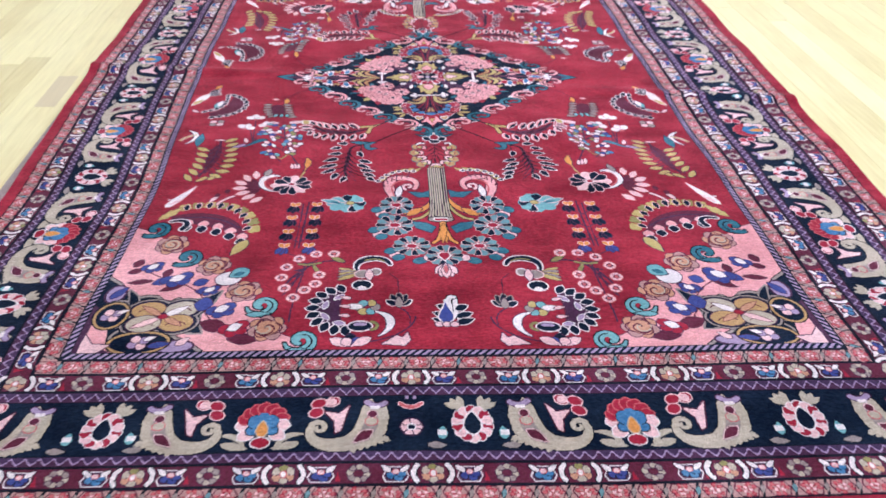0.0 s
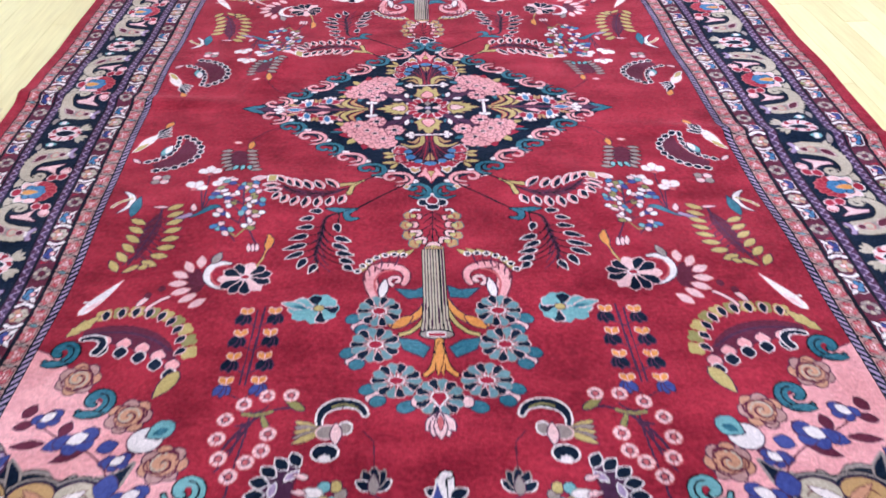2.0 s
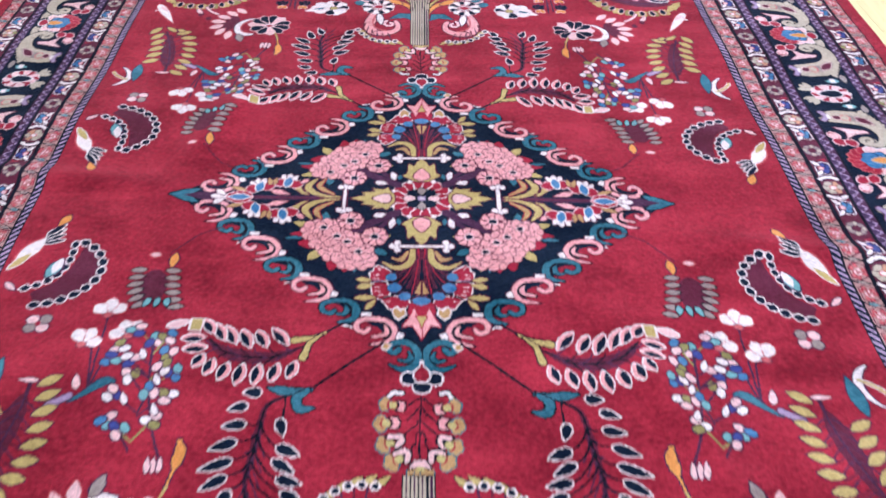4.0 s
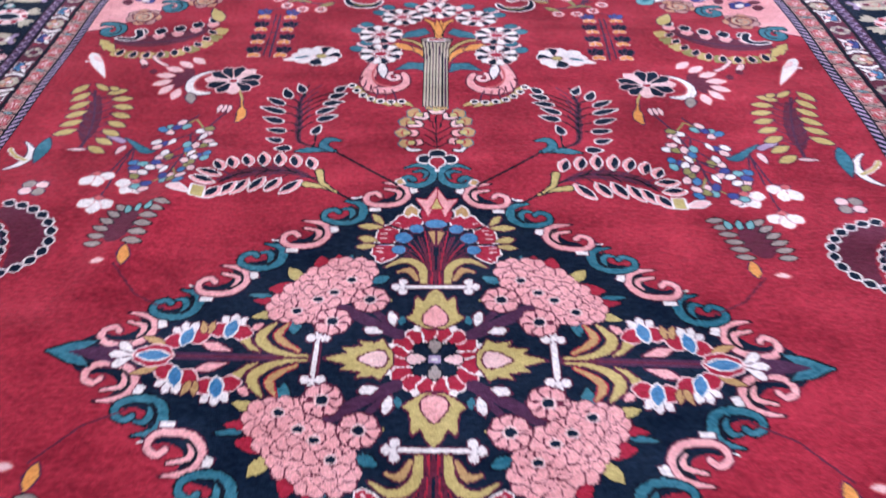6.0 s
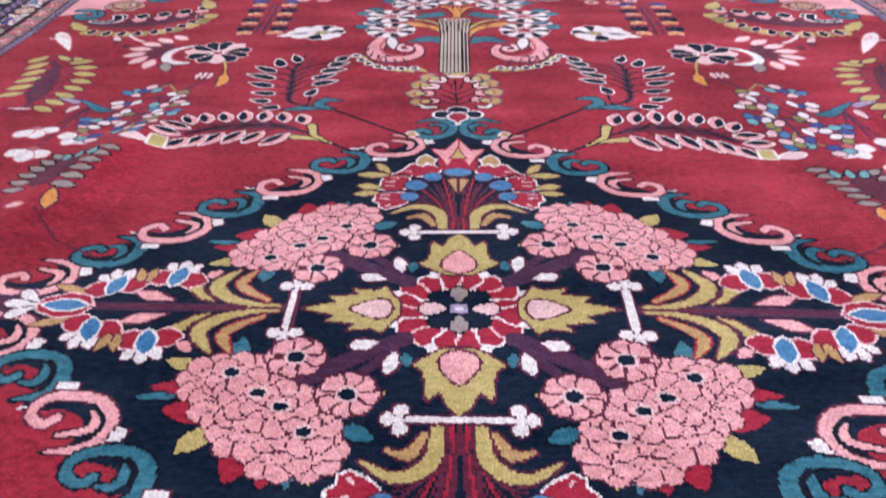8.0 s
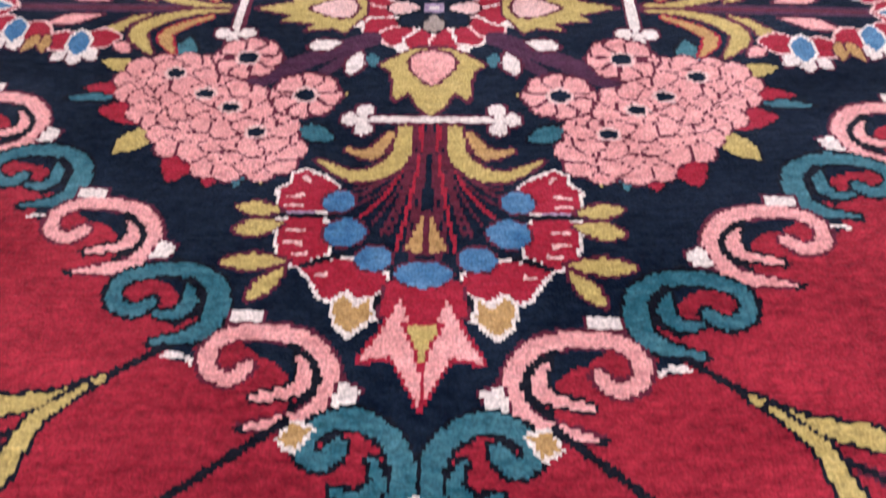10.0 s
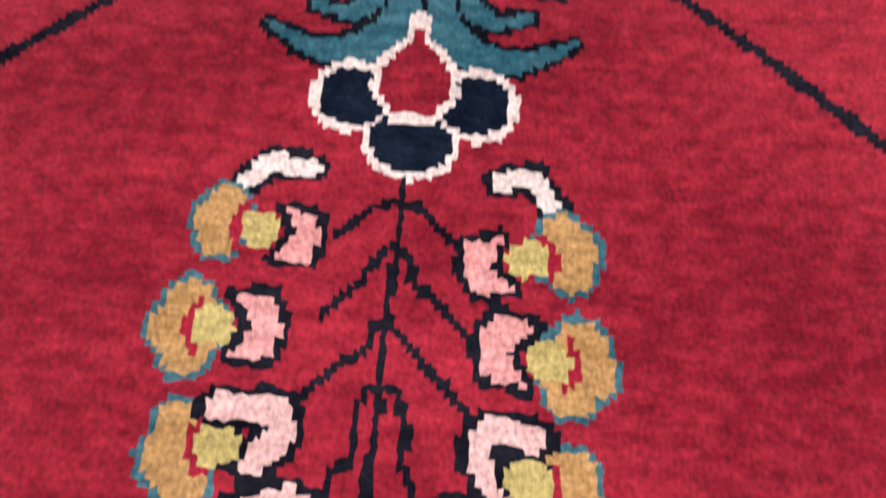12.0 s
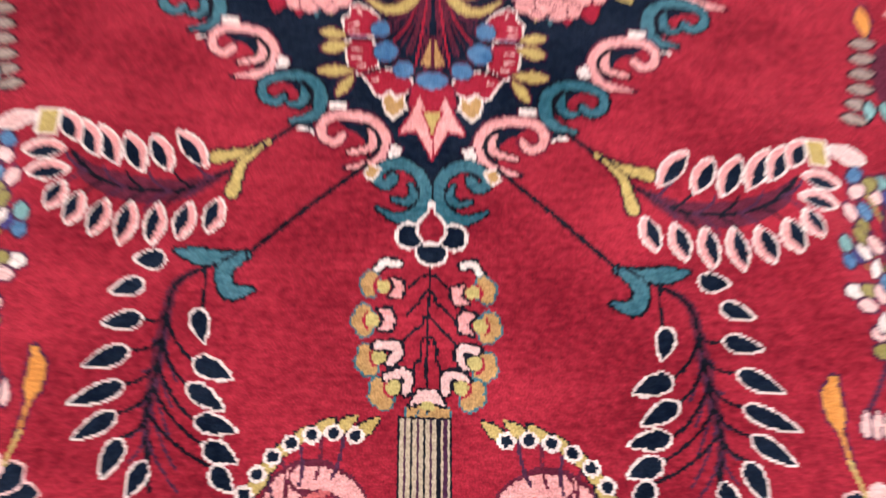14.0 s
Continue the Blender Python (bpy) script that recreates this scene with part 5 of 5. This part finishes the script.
def palmette(side, s):
    weave("palmette", MAIN, side, s, MID)
    L.fill(drop(-0.078, 0.052, -0.022, 0.066, 0.020, 0.4), "beige")
    L.fill(drop(0.078, 0.052, 0.022, 0.066, 0.020, 0.4), "beige")
    L.stroke(bow((-0.085, 0.03), (-0.03, 0.066), -0.014), [0.003, 0.006, 0.01, 0.013, 0.014, 0.014, 0.012, 0.01, 0.007, 0.004], "beige")
    L.stroke(bow((0.085, 0.03), (0.03, 0.066), 0.014), [0.003, 0.006, 0.01, 0.013, 0.014, 0.014, 0.012, 0.01, 0.007, 0.004], "beige")
    for k in range(9):
        a = radians(-180 + 22.5 * k)
        c = "crimson" if abs(k - 4) < 3 else "blush"
        if k in (1, 7):
            c = "crimson"
        L.fill(drop(0.01 * math.cos(a), 0.01 * math.sin(a), 0.055 * math.cos(a), 0.066 * math.sin(a) + 0.006, 0.030, 0.68), c, "rose" if c == "crimson" else "cream", 0.003)
    for sx in (-1, 1):
        L.fill(drop(sx * 0.008, 0.012, sx * 0.046, 0.040, 0.028, 0.6), "blush", "cream", 0.003)
        L.fill(drop(sx * 0.006, 0.006, sx * 0.030, 0.026, 0.024, 0.6), "blue", "black", 0.003)
        L.fill(ell(sx * 0.016, -0.006, 0.015, 0.018), "blue", "black", 0.002)
    L.fill(ell(0, -0.016, 0.013, 0.016), "blue")
    L.fill(drop(0, 0.036, 0, -0.008, 0.022, 0.4), "orange", "beige", 0.003)
    L.fill(ell(0, 0.050, 0.018, 0.013), "crimson", "cream", 0.003)


def wreath(side, s):
    weave("wreath", MAIN, side, s, MID)
    for sx in (-1, 1):
        for q in (0.2, 0.65, 1.05):
            L.fill(drop(sx * 0.016, -0.030, sx * (0.016 + 0.044 * math.sin(q)), -0.030 - 0.042 * math.cos(q), 0.016, 0.6), "beige")
        L.fill(drop(sx * 0.064, 0.046, sx * 0.060, 0.012, 0.020), "aqua", "black", 0.002)
        L.fill(rect(sx * 0.064 - 0.009, 0.022, sx * 0.064 + 0.009, 0.036), "cream")
        L.fill(drop(sx * 0.094, 0.060, sx * 0.054, 0.062, 0.016), "taupe", "black", 0.002)
    for k in range(14):
        a = 2 * math.pi * (k + 0.5) / 14
        L.fill(drop(0.018 * math.cos(a), 0.006 + 0.018 * math.sin(a), 0.043 * math.cos(a), 0.006 + 0.050 * math.sin(a), 0.024, 0.62), "blush" if k % 2 else "crimson", "cream", 0.002)
    L.fill(drop(0, 0.034, 0, -0.026, 0.034, 0.4), "navy", "cream", 0.004)


def paisley(side, s, flip):
    """A boteh whose hooked tail points along +x, towards the palmette."""
    weave("paisley", MAIN, side, s, MID, flip)
    hook = bez((0.000, 0.050), (0.060, 0.075), (0.105, 0.045), (0.088, 0.008))
    hook = np.concatenate([hook, spiral(0.074, 0.014, 0.017, 0.004, -30, -380, 16)])
    L.stroke(hook, np.interp(np.arange(len(hook)), [0, 8, 14, 29], [0.040, 0.022, 0.013, 0.008]), "beige", "black", 0.003)
    L.fill([(0.030, 0.066), (-0.005, 0.072), (-0.040, 0.060), (-0.062, 0.028), (-0.068, -0.015), (-0.060, -0.060), (-0.042, -0.052), (-0.030, -0.066), (-0.012, -0.040), (-0.006, -0.010), (0.004, 0.020), (0.020, 0.036)], "beige", "black", 0.003)
    L.stroke(hook[:14], np.interp(np.arange(14), [0, 8, 13], [0.040, 0.022, 0.014]), "beige")
    for k in range(6):
        L.fill(drop(-0.052 + 0.012 * k, 0.04 + 0.004 * k, -0.070 + 0.014 * k, 0.050 + 0.006 * k, 0.014), "beige")
    L.fill([(0.002, 0.060), (-0.028, 0.048), (-0.044, 0.018), (-0.046, -0.020), (-0.034, -0.040), (-0.020, -0.010), (-0.012, 0.020), (0.004, 0.044)], "taupe")
    L.fill(drop(0.004, 0.054, -0.034, 0.022, 0.022, 0.6), "maroon", "blush", 0.002)
    L.fill(ell(-0.032, -0.002, 0.012, 0.010), "beige", "rose", 0.003)
    L.fill(ell(-0.034, -0.022, 0.010, 0.009), "maroon", "blush", 0.002)
    L.stroke(bow((-0.060, -0.052), (-0.022, -0.056), 0.008), 0.012, "lilac", "plum", 0.003)
    for px in (-0.044, -0.034):
        L.fill(ell(px, -0.040, 0.0055), "cream")
    L.fill([(0.030, 0.022), (0.014, -0.046), (0.034, -0.024), (0.064, -0.030), (0.044, -0.004), (0.040, 0.028)], "blush", "maroon", 0.003)
    for px, py, c in ((0.050, -0.058, "crimson"), (0.078, -0.054, "crimson"), (0.082, -0.028, "crimson")):
        L.fill(ell(px, py, 0.015, 0.012, 30), c, "blush", 0.003)
    L.fill(ell(0.052, -0.058, 0.012, 0.011), "blush")


for side in (0, 1):
    for s in (0.017, 0.775, -0.808):
        wreath(side, s)
    for s in (0.380, -0.452, 1.19, -1.20):
        palmette(side, s)
    for s, flip in ((0.175, 1), (0.575, -1), (0.975, 1), (-0.245, -1), (-0.650, 1), (-1.005, -1)):
        paisley(side, s, flip)
for side, flip in ((2, -1), (3, 1)):
    wreath(side, -1.485 * flip)
    paisley(side, -1.653 * flip, -flip)
    for n in range(5):
        y = -1.15 + 0.67 * n
        palmette(side, y * flip)
        if n < 4:
            wreath(side, (y + 0.335) * flip)
        for sgn in (1, -1):
            if abs(y + sgn * 0.168) < 1.72:
                paisley(side, (y + sgn * 0.168) * flip, -sgn * flip)
weave("cartouche", MAIN, 0, -0.120, MID)
daisy(0, 0.014, 0.022, 6, "blush", "plum", "navy", "cream", None, 0.3, 0.003)
L.stroke(bow((-0.022, -0.050), (0.022, -0.050), 0.010), 0.008, "rose", "blush", 0.002)
for k in (-1, 1):
    L.fill(rect(k * 0.008 - 0.004, -0.072, k * 0.008 + 0.004, -0.064), "lilac")


# small flowers of the guard stripes, woven into the stripe itself
def stripe_run(b, step, draw):
    lo, hi = BAND[b][1], BAND[b][2]
    v = (lo + hi) / 2
    for side in range(4):
        half = (FX if side < 2 else FY) + v
        n = int(2 * half / step)
        for k in range(n + 1):
            s = -half + 2 * half * k / n
            if k == n:
                continue
            L.flips, L.skew, L.ids = [(1, 1)], 0.0, [BAND[b][0]]
            L.place = run_place(side, s, v)
            draw(k, (hi - lo) / 0.05)


def tiny_flower(k, z):
    """A speckled pink flower head between dark slanting stems."""
    L.fill([(-0.024, -0.004), (-0.018, -0.016), (0.016, -0.017), (0.024, -0.002), (0.017, 0.016), (-0.014, 0.017)], "clay", "maroon", 0.0026)
    for q in range(9):
        a = radians(40 * q + 17 * k)
        r = 0.014 if q % 3 else 0.006
        L.fill(ell(r * 1.25 * math.cos(a), r * math.sin(a), 0.0042, 0.0036), "blush" if q % 3 == 0 else "rose", "crimson", 0.0014)
    L.stroke(bez((0.026, 0.022), (0.036, 0.012), (0.028, -0.012), (0.040, -0.022)), 0.0058, "black")
    L.fill(drop(0.036, -0.012, 0.030, 0.012, 0.009), "sage" if k % 3 == 0 else "taupe", "black", 0.0016)


def guard_flower(outer):
    petal = "olive" if outer else "beige"

    def draw(k, z):
        kind = k % 4
        if kind == 0:
            for q in range(6):
                a = radians(60 * q + 30)
                L.fill(drop(0.004 * math.cos(a), 0.004 * math.sin(a), 0.026 * math.cos(a), 0.024 * math.sin(a), 0.021, 0.62), "peach" if q in (0, 2) else ("beige" if q % 2 else petal), "plum", 0.0018)
            L.fill(ell(0, 0, 0.0055, 0.007), "cream", "rose", 0.0026)
            for sx in (-1, 1):
                L.stroke(bow((sx * 0.032, -0.020), (sx * 0.034, 0.019), sx * -0.008), 0.0105, "cream", "black", 0.0022)
                L.stroke([(sx * 0.0335, -0.006), (sx * 0.0345, 0.007)], 0.0034, "black")
        elif kind == 2:
            for q in range(8):
                a = radians(45 * q + 10)
                L.fill(drop(0.006 * math.cos(a), 0.006 * math.sin(a), 0.025 * math.cos(a), 0.023 * math.sin(a), 0.0175, 0.66), "taupe" if q % 2 else "beige", "plum", 0.0018)
            L.fill(ell(0, 0, 0.010, 0.0085), "maroon", "plum", 0.002)
        else:
            L.fill([(-0.026, 0.008), (-0.020, 0.020), (0.018, 0.020), (0.026, 0.006), (0.016, -0.014), (-0.014, -0.016)], "plum", "cream", 0.0026)
            for px, py in ((-0.010, 0.006), (0.006, 0.011), (0.012, 0.001)):
                L.fill(ell(px, py, 0.0095, 0.008), "royal" if kind == 1 else "blue", "navy", 0.0018)
            for sx in (-1, 1):
                L.fill(drop(sx * 0.010, -0.004, sx * 0.030, -0.020, 0.012), "cream", "black", 0.0018)
            L.fill(ell(0, -0.004, 0.0065, 0.0055), "blush", "rose", 0.0018)
            L.fill([(0.030, 0.020), (0.042, 0.020), (0.034, -0.004)], "crimson")
    return draw


stripe_run(1, 0.064, tiny_flower)
stripe_run(7, 0.066, tiny_flower)
stripe_run(2, 0.077, guard_flower(False))
stripe_run(6, 0.078, guard_flower(True))

# the north end is woven in paler wool
for kind, (piece_name, _) in enumerate(PIECES):
    if piece_name in ("palm_vase", "aqua_flower"):
        pale = (own == kind) & (np.arange(NY) > NY // 2)[:, None]
        ink[pale & (ink == INK["aqua"])] = INK["cream"]
        if piece_name == "palm_vase":
            ink[pale & (ink == INK["sage"])] = INK["cream"]


# ---- from the knot grid to meshes ----
# where the cloth is seen from close by, every knot stands alone and sits a little askew
NEAR = (np.abs(X0 + np.arange(NX) * KNOT)[None, :] < 0.34) & (Y0 + np.arange(NY) * KNOT > -0.90)[:, None] & (Y0 + np.arange(NY) * KNOT < 0.10)[:, None]
ASKEW = np.random.RandomState(5).uniform(-0.42, 0.42, (NY + 1, NX + 1, 2)) * KNOT
FREE = np.zeros((NY + 1, NX + 1))
FREE[1:-1, 1:-1] = NEAR[1:, 1:] & NEAR[:-1, 1:] & NEAR[1:, :-1] & NEAR[:-1, :-1]


def blocks(keys):
    """Squares of 8, 4, 2 or 1 knots of one kind: column, row, size, kind."""
    out, left = [], np.ones((NY, NX), bool)
    for size in (8, 4, 2, 1):
        k = keys.reshape(NY // size, size, NX // size, size)
        whole = left.reshape(NY // size, size, NX // size, size).all((1, 3))
        same = whole & (k == k[:, :1, :, :1]).all((1, 3))
        if size > 1:
            same &= ~NEAR.reshape(NY // size, size, NX // size, size).any((1, 3))
        j, i = np.nonzero(same)
        out.append(np.stack([i * size, j * size, np.full(len(i), size), keys[j * size, i * size]], 1))
        left &= ~np.repeat(np.repeat(same, size, 0), size, 1)
    return np.concatenate(out)


# gentle ripples in the cloth, on the coarse grid of 8 knots
CY, CX = NY // 8 + 1, NX // 8 + 1
cx, cy = np.meshgrid(X0 + np.arange(CX) * KNOT * 8, Y0 + np.arange(CY) * KNOT * 8)
HEIGHT = 0.0022 * np.sin(cy * 7.0 + 0.9 * np.sin(cx * 2.1) + 0.4) + 0.0018 * np.sin(cy * 13.0 - cx * 2.6 + 1.0) + 0.0022 * np.sin(cx * 5.3 + cy * 1.7)
HEIGHT += 0.010 * np.exp(-(((cy + 0.05 + 0.12 * cx) / 0.035) ** 2)) * np.clip((np.abs(cx) - 0.5) * 3, 0, 1)
HEIGHT += 0.015 * np.exp(-(((cx - 0.47 + 0.35 * (cy + 0.55)) / 0.05) ** 2 + ((cy + 0.6) / 0.22) ** 2))
HEIGHT += 0.015 * np.exp(-(((cx + 0.55 - 0.3 * (cy - 0.35)) / 0.05) ** 2 + ((cy - 0.35) / 0.2) ** 2))
HEIGHT *= 1.5
SLOPE_Y, SLOPE_X = np.gradient(HEIGHT, KNOT * 8)


def coarse(grid, i, j):
    a, b = np.minimum(i // 8, CX - 2).astype(int), np.minimum(j // 8, CY - 2).astype(int)
    u, v = i / 8 - a, j / 8 - b
    return (grid[b, a] * (1 - u) + grid[b, a + 1] * u) * (1 - v) + (grid[b + 1, a] * (1 - u) + grid[b + 1, a + 1] * u) * v


def surface(i, j):
    """The place of grid corner i, j: the woven sheet is a little out of square."""
    x, y = X0 + i * KNOT, Y0 + j * KNOT
    a, b = np.asarray(i).astype(int), np.asarray(j).astype(int)
    x, y = x + ASKEW[b, a, 0] * FREE[b, a] * 0.6, y + ASKEW[b, a, 1] * FREE[b, a]
    x = np.where(x < 0, x + 0.030 * np.exp(-(((y + 0.9) / 0.5) ** 2)) * np.minimum(-x / 0.95, 1.3), x)
    x = x + np.maximum(x - 0.955, 0) * (0.06 + 0.05 * (y + 0.6))
    return np.stack([x + 0.003 * y, y - 0.035 * x, coarse(HEIGHT, i, j)], 1)


def pile(name, squares, parent):
    i, j, s = squares[:, 0], squares[:, 1], squares[:, 2]
    corner = np.stack([i + j * 4096, i + s + j * 4096, i + s + (j + s) * 4096, i + (j + s) * 4096], 1)
    ids, index = np.unique(corner.ravel(), return_inverse=True)
    vi, vj = ids % 4096, ids // 4096
    me = bpy.data.meshes.new(name)
    me.vertices.add(len(ids))
    me.vertices.foreach_set("co", surface(vi, vj).astype(np.float32).ravel())
    me.loops.add(len(index.ravel()))
    me.loops.foreach_set("vertex_index", index.ravel().astype(np.int32))
    me.polygons.add(len(squares))
    me.polygons.foreach_set("loop_start", np.arange(len(squares), dtype=np.int32) * 4)
    dyes, slot = np.unique(squares[:, 3] % 32, return_inverse=True)
    for dye in dyes:
        me.materials.append(WOOL[int(dye)])
    me.polygons.foreach_set("material_index", slot.astype(np.int32).ravel())
    me.polygons.foreach_set("use_smooth", np.ones(len(squares), bool))
    me.update(calc_edges=True)
    nrm = np.stack([-coarse(SLOPE_X, vi, vj), -coarse(SLOPE_Y, vi, vj), np.ones(len(ids))], 1)
    me.normals_split_custom_set_from_vertices((nrm / np.linalg.norm(nrm, axis=1)[:, None]).astype(np.float32))
    ob = new(name, me)
    ob.parent = parent
    return ob


rug = tagged(new("rug"), "large red hand-knotted wool rug with navy medallion on pale floor", "rug")
squares = blocks(own * 32 + ink)
order = np.argsort(squares[:, 3] // 32, kind="stable")
squares = squares[order]
kinds, first, count = np.unique(squares[:, 3] // 32, return_index=True, return_counts=True)
MADE = {}
for want_owner in (False, True):
    for kind, f, c in zip(kinds, first, count):
        piece_name, owner = PIECES[int(kind)]
        if (owner is not None and owner != 0) != want_owner:
            continue
        MADE[int(kind)] = pile(piece_name, squares[f:f + c], MADE.get(owner, rug) if want_owner else rug)
PIECE_LABELS = {"field": "plain madder-red wool field of the rug", "medallion": "navy diamond medallion full of pink flowers", "spandrel": "pink corner piece with rosettes",
                "main_border": "navy border with beige paisleys", "guard_stripe": "maroon stripe of small flowers", "flower_stripe": "dusty pink stripe of tiny flowers",
                "zigzag_stripe": "plum stripe with a pale zigzag", "guard_line": "barber-pole line in cream and navy", "red_edge": "plain red outer edge"}
for ob in MADE.values():
    plain = ob.name.split(".")[0]
    if plain in PIECE_LABELS:
        ob["label"] = PIECE_LABELS[plain]


# overcast edge cord and the woven back
def edge_cord(name, a, b, turns):
    """A wrapped cord along one edge of the rug, from grid corner a to b."""
    bm, n, rings = bmesh.new(), 8, []
    for k in range(turns + 1):
        i, j = a[0] + (b[0] - a[0]) * k / turns, a[1] + (b[1] - a[1]) * k / turns
        c = surface(np.array([i]), np.array([j]))[0]
        r = 0.0062 + 0.0008 * (k % 2)
        tx, ty = (1, 0) if a[0] == b[0] else (0, 1)
        ring = []
        for m in range(n):
            w = 2 * math.pi * m / n
            ring.append(bm.verts.new((c[0] + tx * r * math.cos(w), c[1] + ty * r * math.cos(w), c[2] - 0.0045 + r * 0.9 * math.sin(w))))
        rings.append(ring)
    for p, q in zip(rings[:-1], rings[1:]):
        for m in range(n):
            bm.faces.new((p[m], p[(m + 1) % n], q[(m + 1) % n], q[m])).smooth = True
    bmesh.ops.recalc_face_normals(bm, faces=bm.faces[:])
    return part(name, bm, WOOL[INK["crimson"]], rug, "red wool overcast edge cord")


for a, b, turns in (((0, 0), (0, NY), 500), ((NX, 0), (NX, NY), 500), ((0, 0), (NX, 0), 300), ((0, NY), (NX, NY), 300)):
    edge_cord("edge_cord", a, b, turns)
back = bmesh.new()
low = [back.verts.new((*p[:2], -0.0125)) for p in surface(np.array([0, NX, NX, 0]), np.array([0, 0, NY, NY]))]
high = [back.verts.new((*p[:2], -0.0095)) for p in surface(np.array([0, NX, NX, 0]), np.array([0, 0, NY, NY]))]
for quad in (low[::-1], high, *[(low[k], low[(k + 1) % 4], high[(k + 1) % 4], high[k]) for k in range(4)]):
    back.faces.new(quad)
part("backing", back, WOOL[INK["taupe"]], rug, "woven cotton back of the rug")

# ---- floor planks ----
floor = tagged(part("floor", box(-RX, RX, RY0, RY1, FLOOR - 0.05, FLOOR - 0.016), SUBFLOOR), "pale yellow maple plank floor", "floor", kind="structure")
PLANK_W, PLANK_L = 0.104, 2.2
plank_bm = box(-PLANK_W / 2 + 0.0003, PLANK_W / 2 - 0.0003, 0.001, PLANK_L - 0.001, -0.0155, 0.0, 0.0006)
plank_mesh = bpy.data.meshes.new("plank")
plank_bm.to_mesh(plank_mesh)
plank_bm.free()
plank_mesh.materials.append(WOOD)
rng = random.Random(4)
columns = round(2 * RX / PLANK_W)
for c in range(columns):
    y = RY0 - rng.random() * PLANK_L
    while y < RY1:
        lo, hi = max(y, RY0), min(y + PLANK_L, RY1)
        if hi - lo > 0.05:
            plank = new("plank", plank_mesh)
            plank.parent = floor
            plank.matrix_basis = Matrix.Translation((-RX + (c + 0.5) * PLANK_W, lo, FLOOR)) @ Matrix.Diagonal((1, (hi - lo) / PLANK_L, 1, 1))
        y += PLANK_L

# one short weathered board let into the floor by the rug
grey = plank_mesh.copy()
grey.materials.clear()
grey.materials.append(GREY_WOOD)
plank = new("plank", grey)
plank.parent = floor
plank["label"] = "short greyer weathered board"
plank.matrix_basis = Matrix.Translation((-1.52, -0.20, FLOOR + 0.0006)) @ Matrix.Diagonal((0.8, 0.30 / PLANK_L, 1, 1))
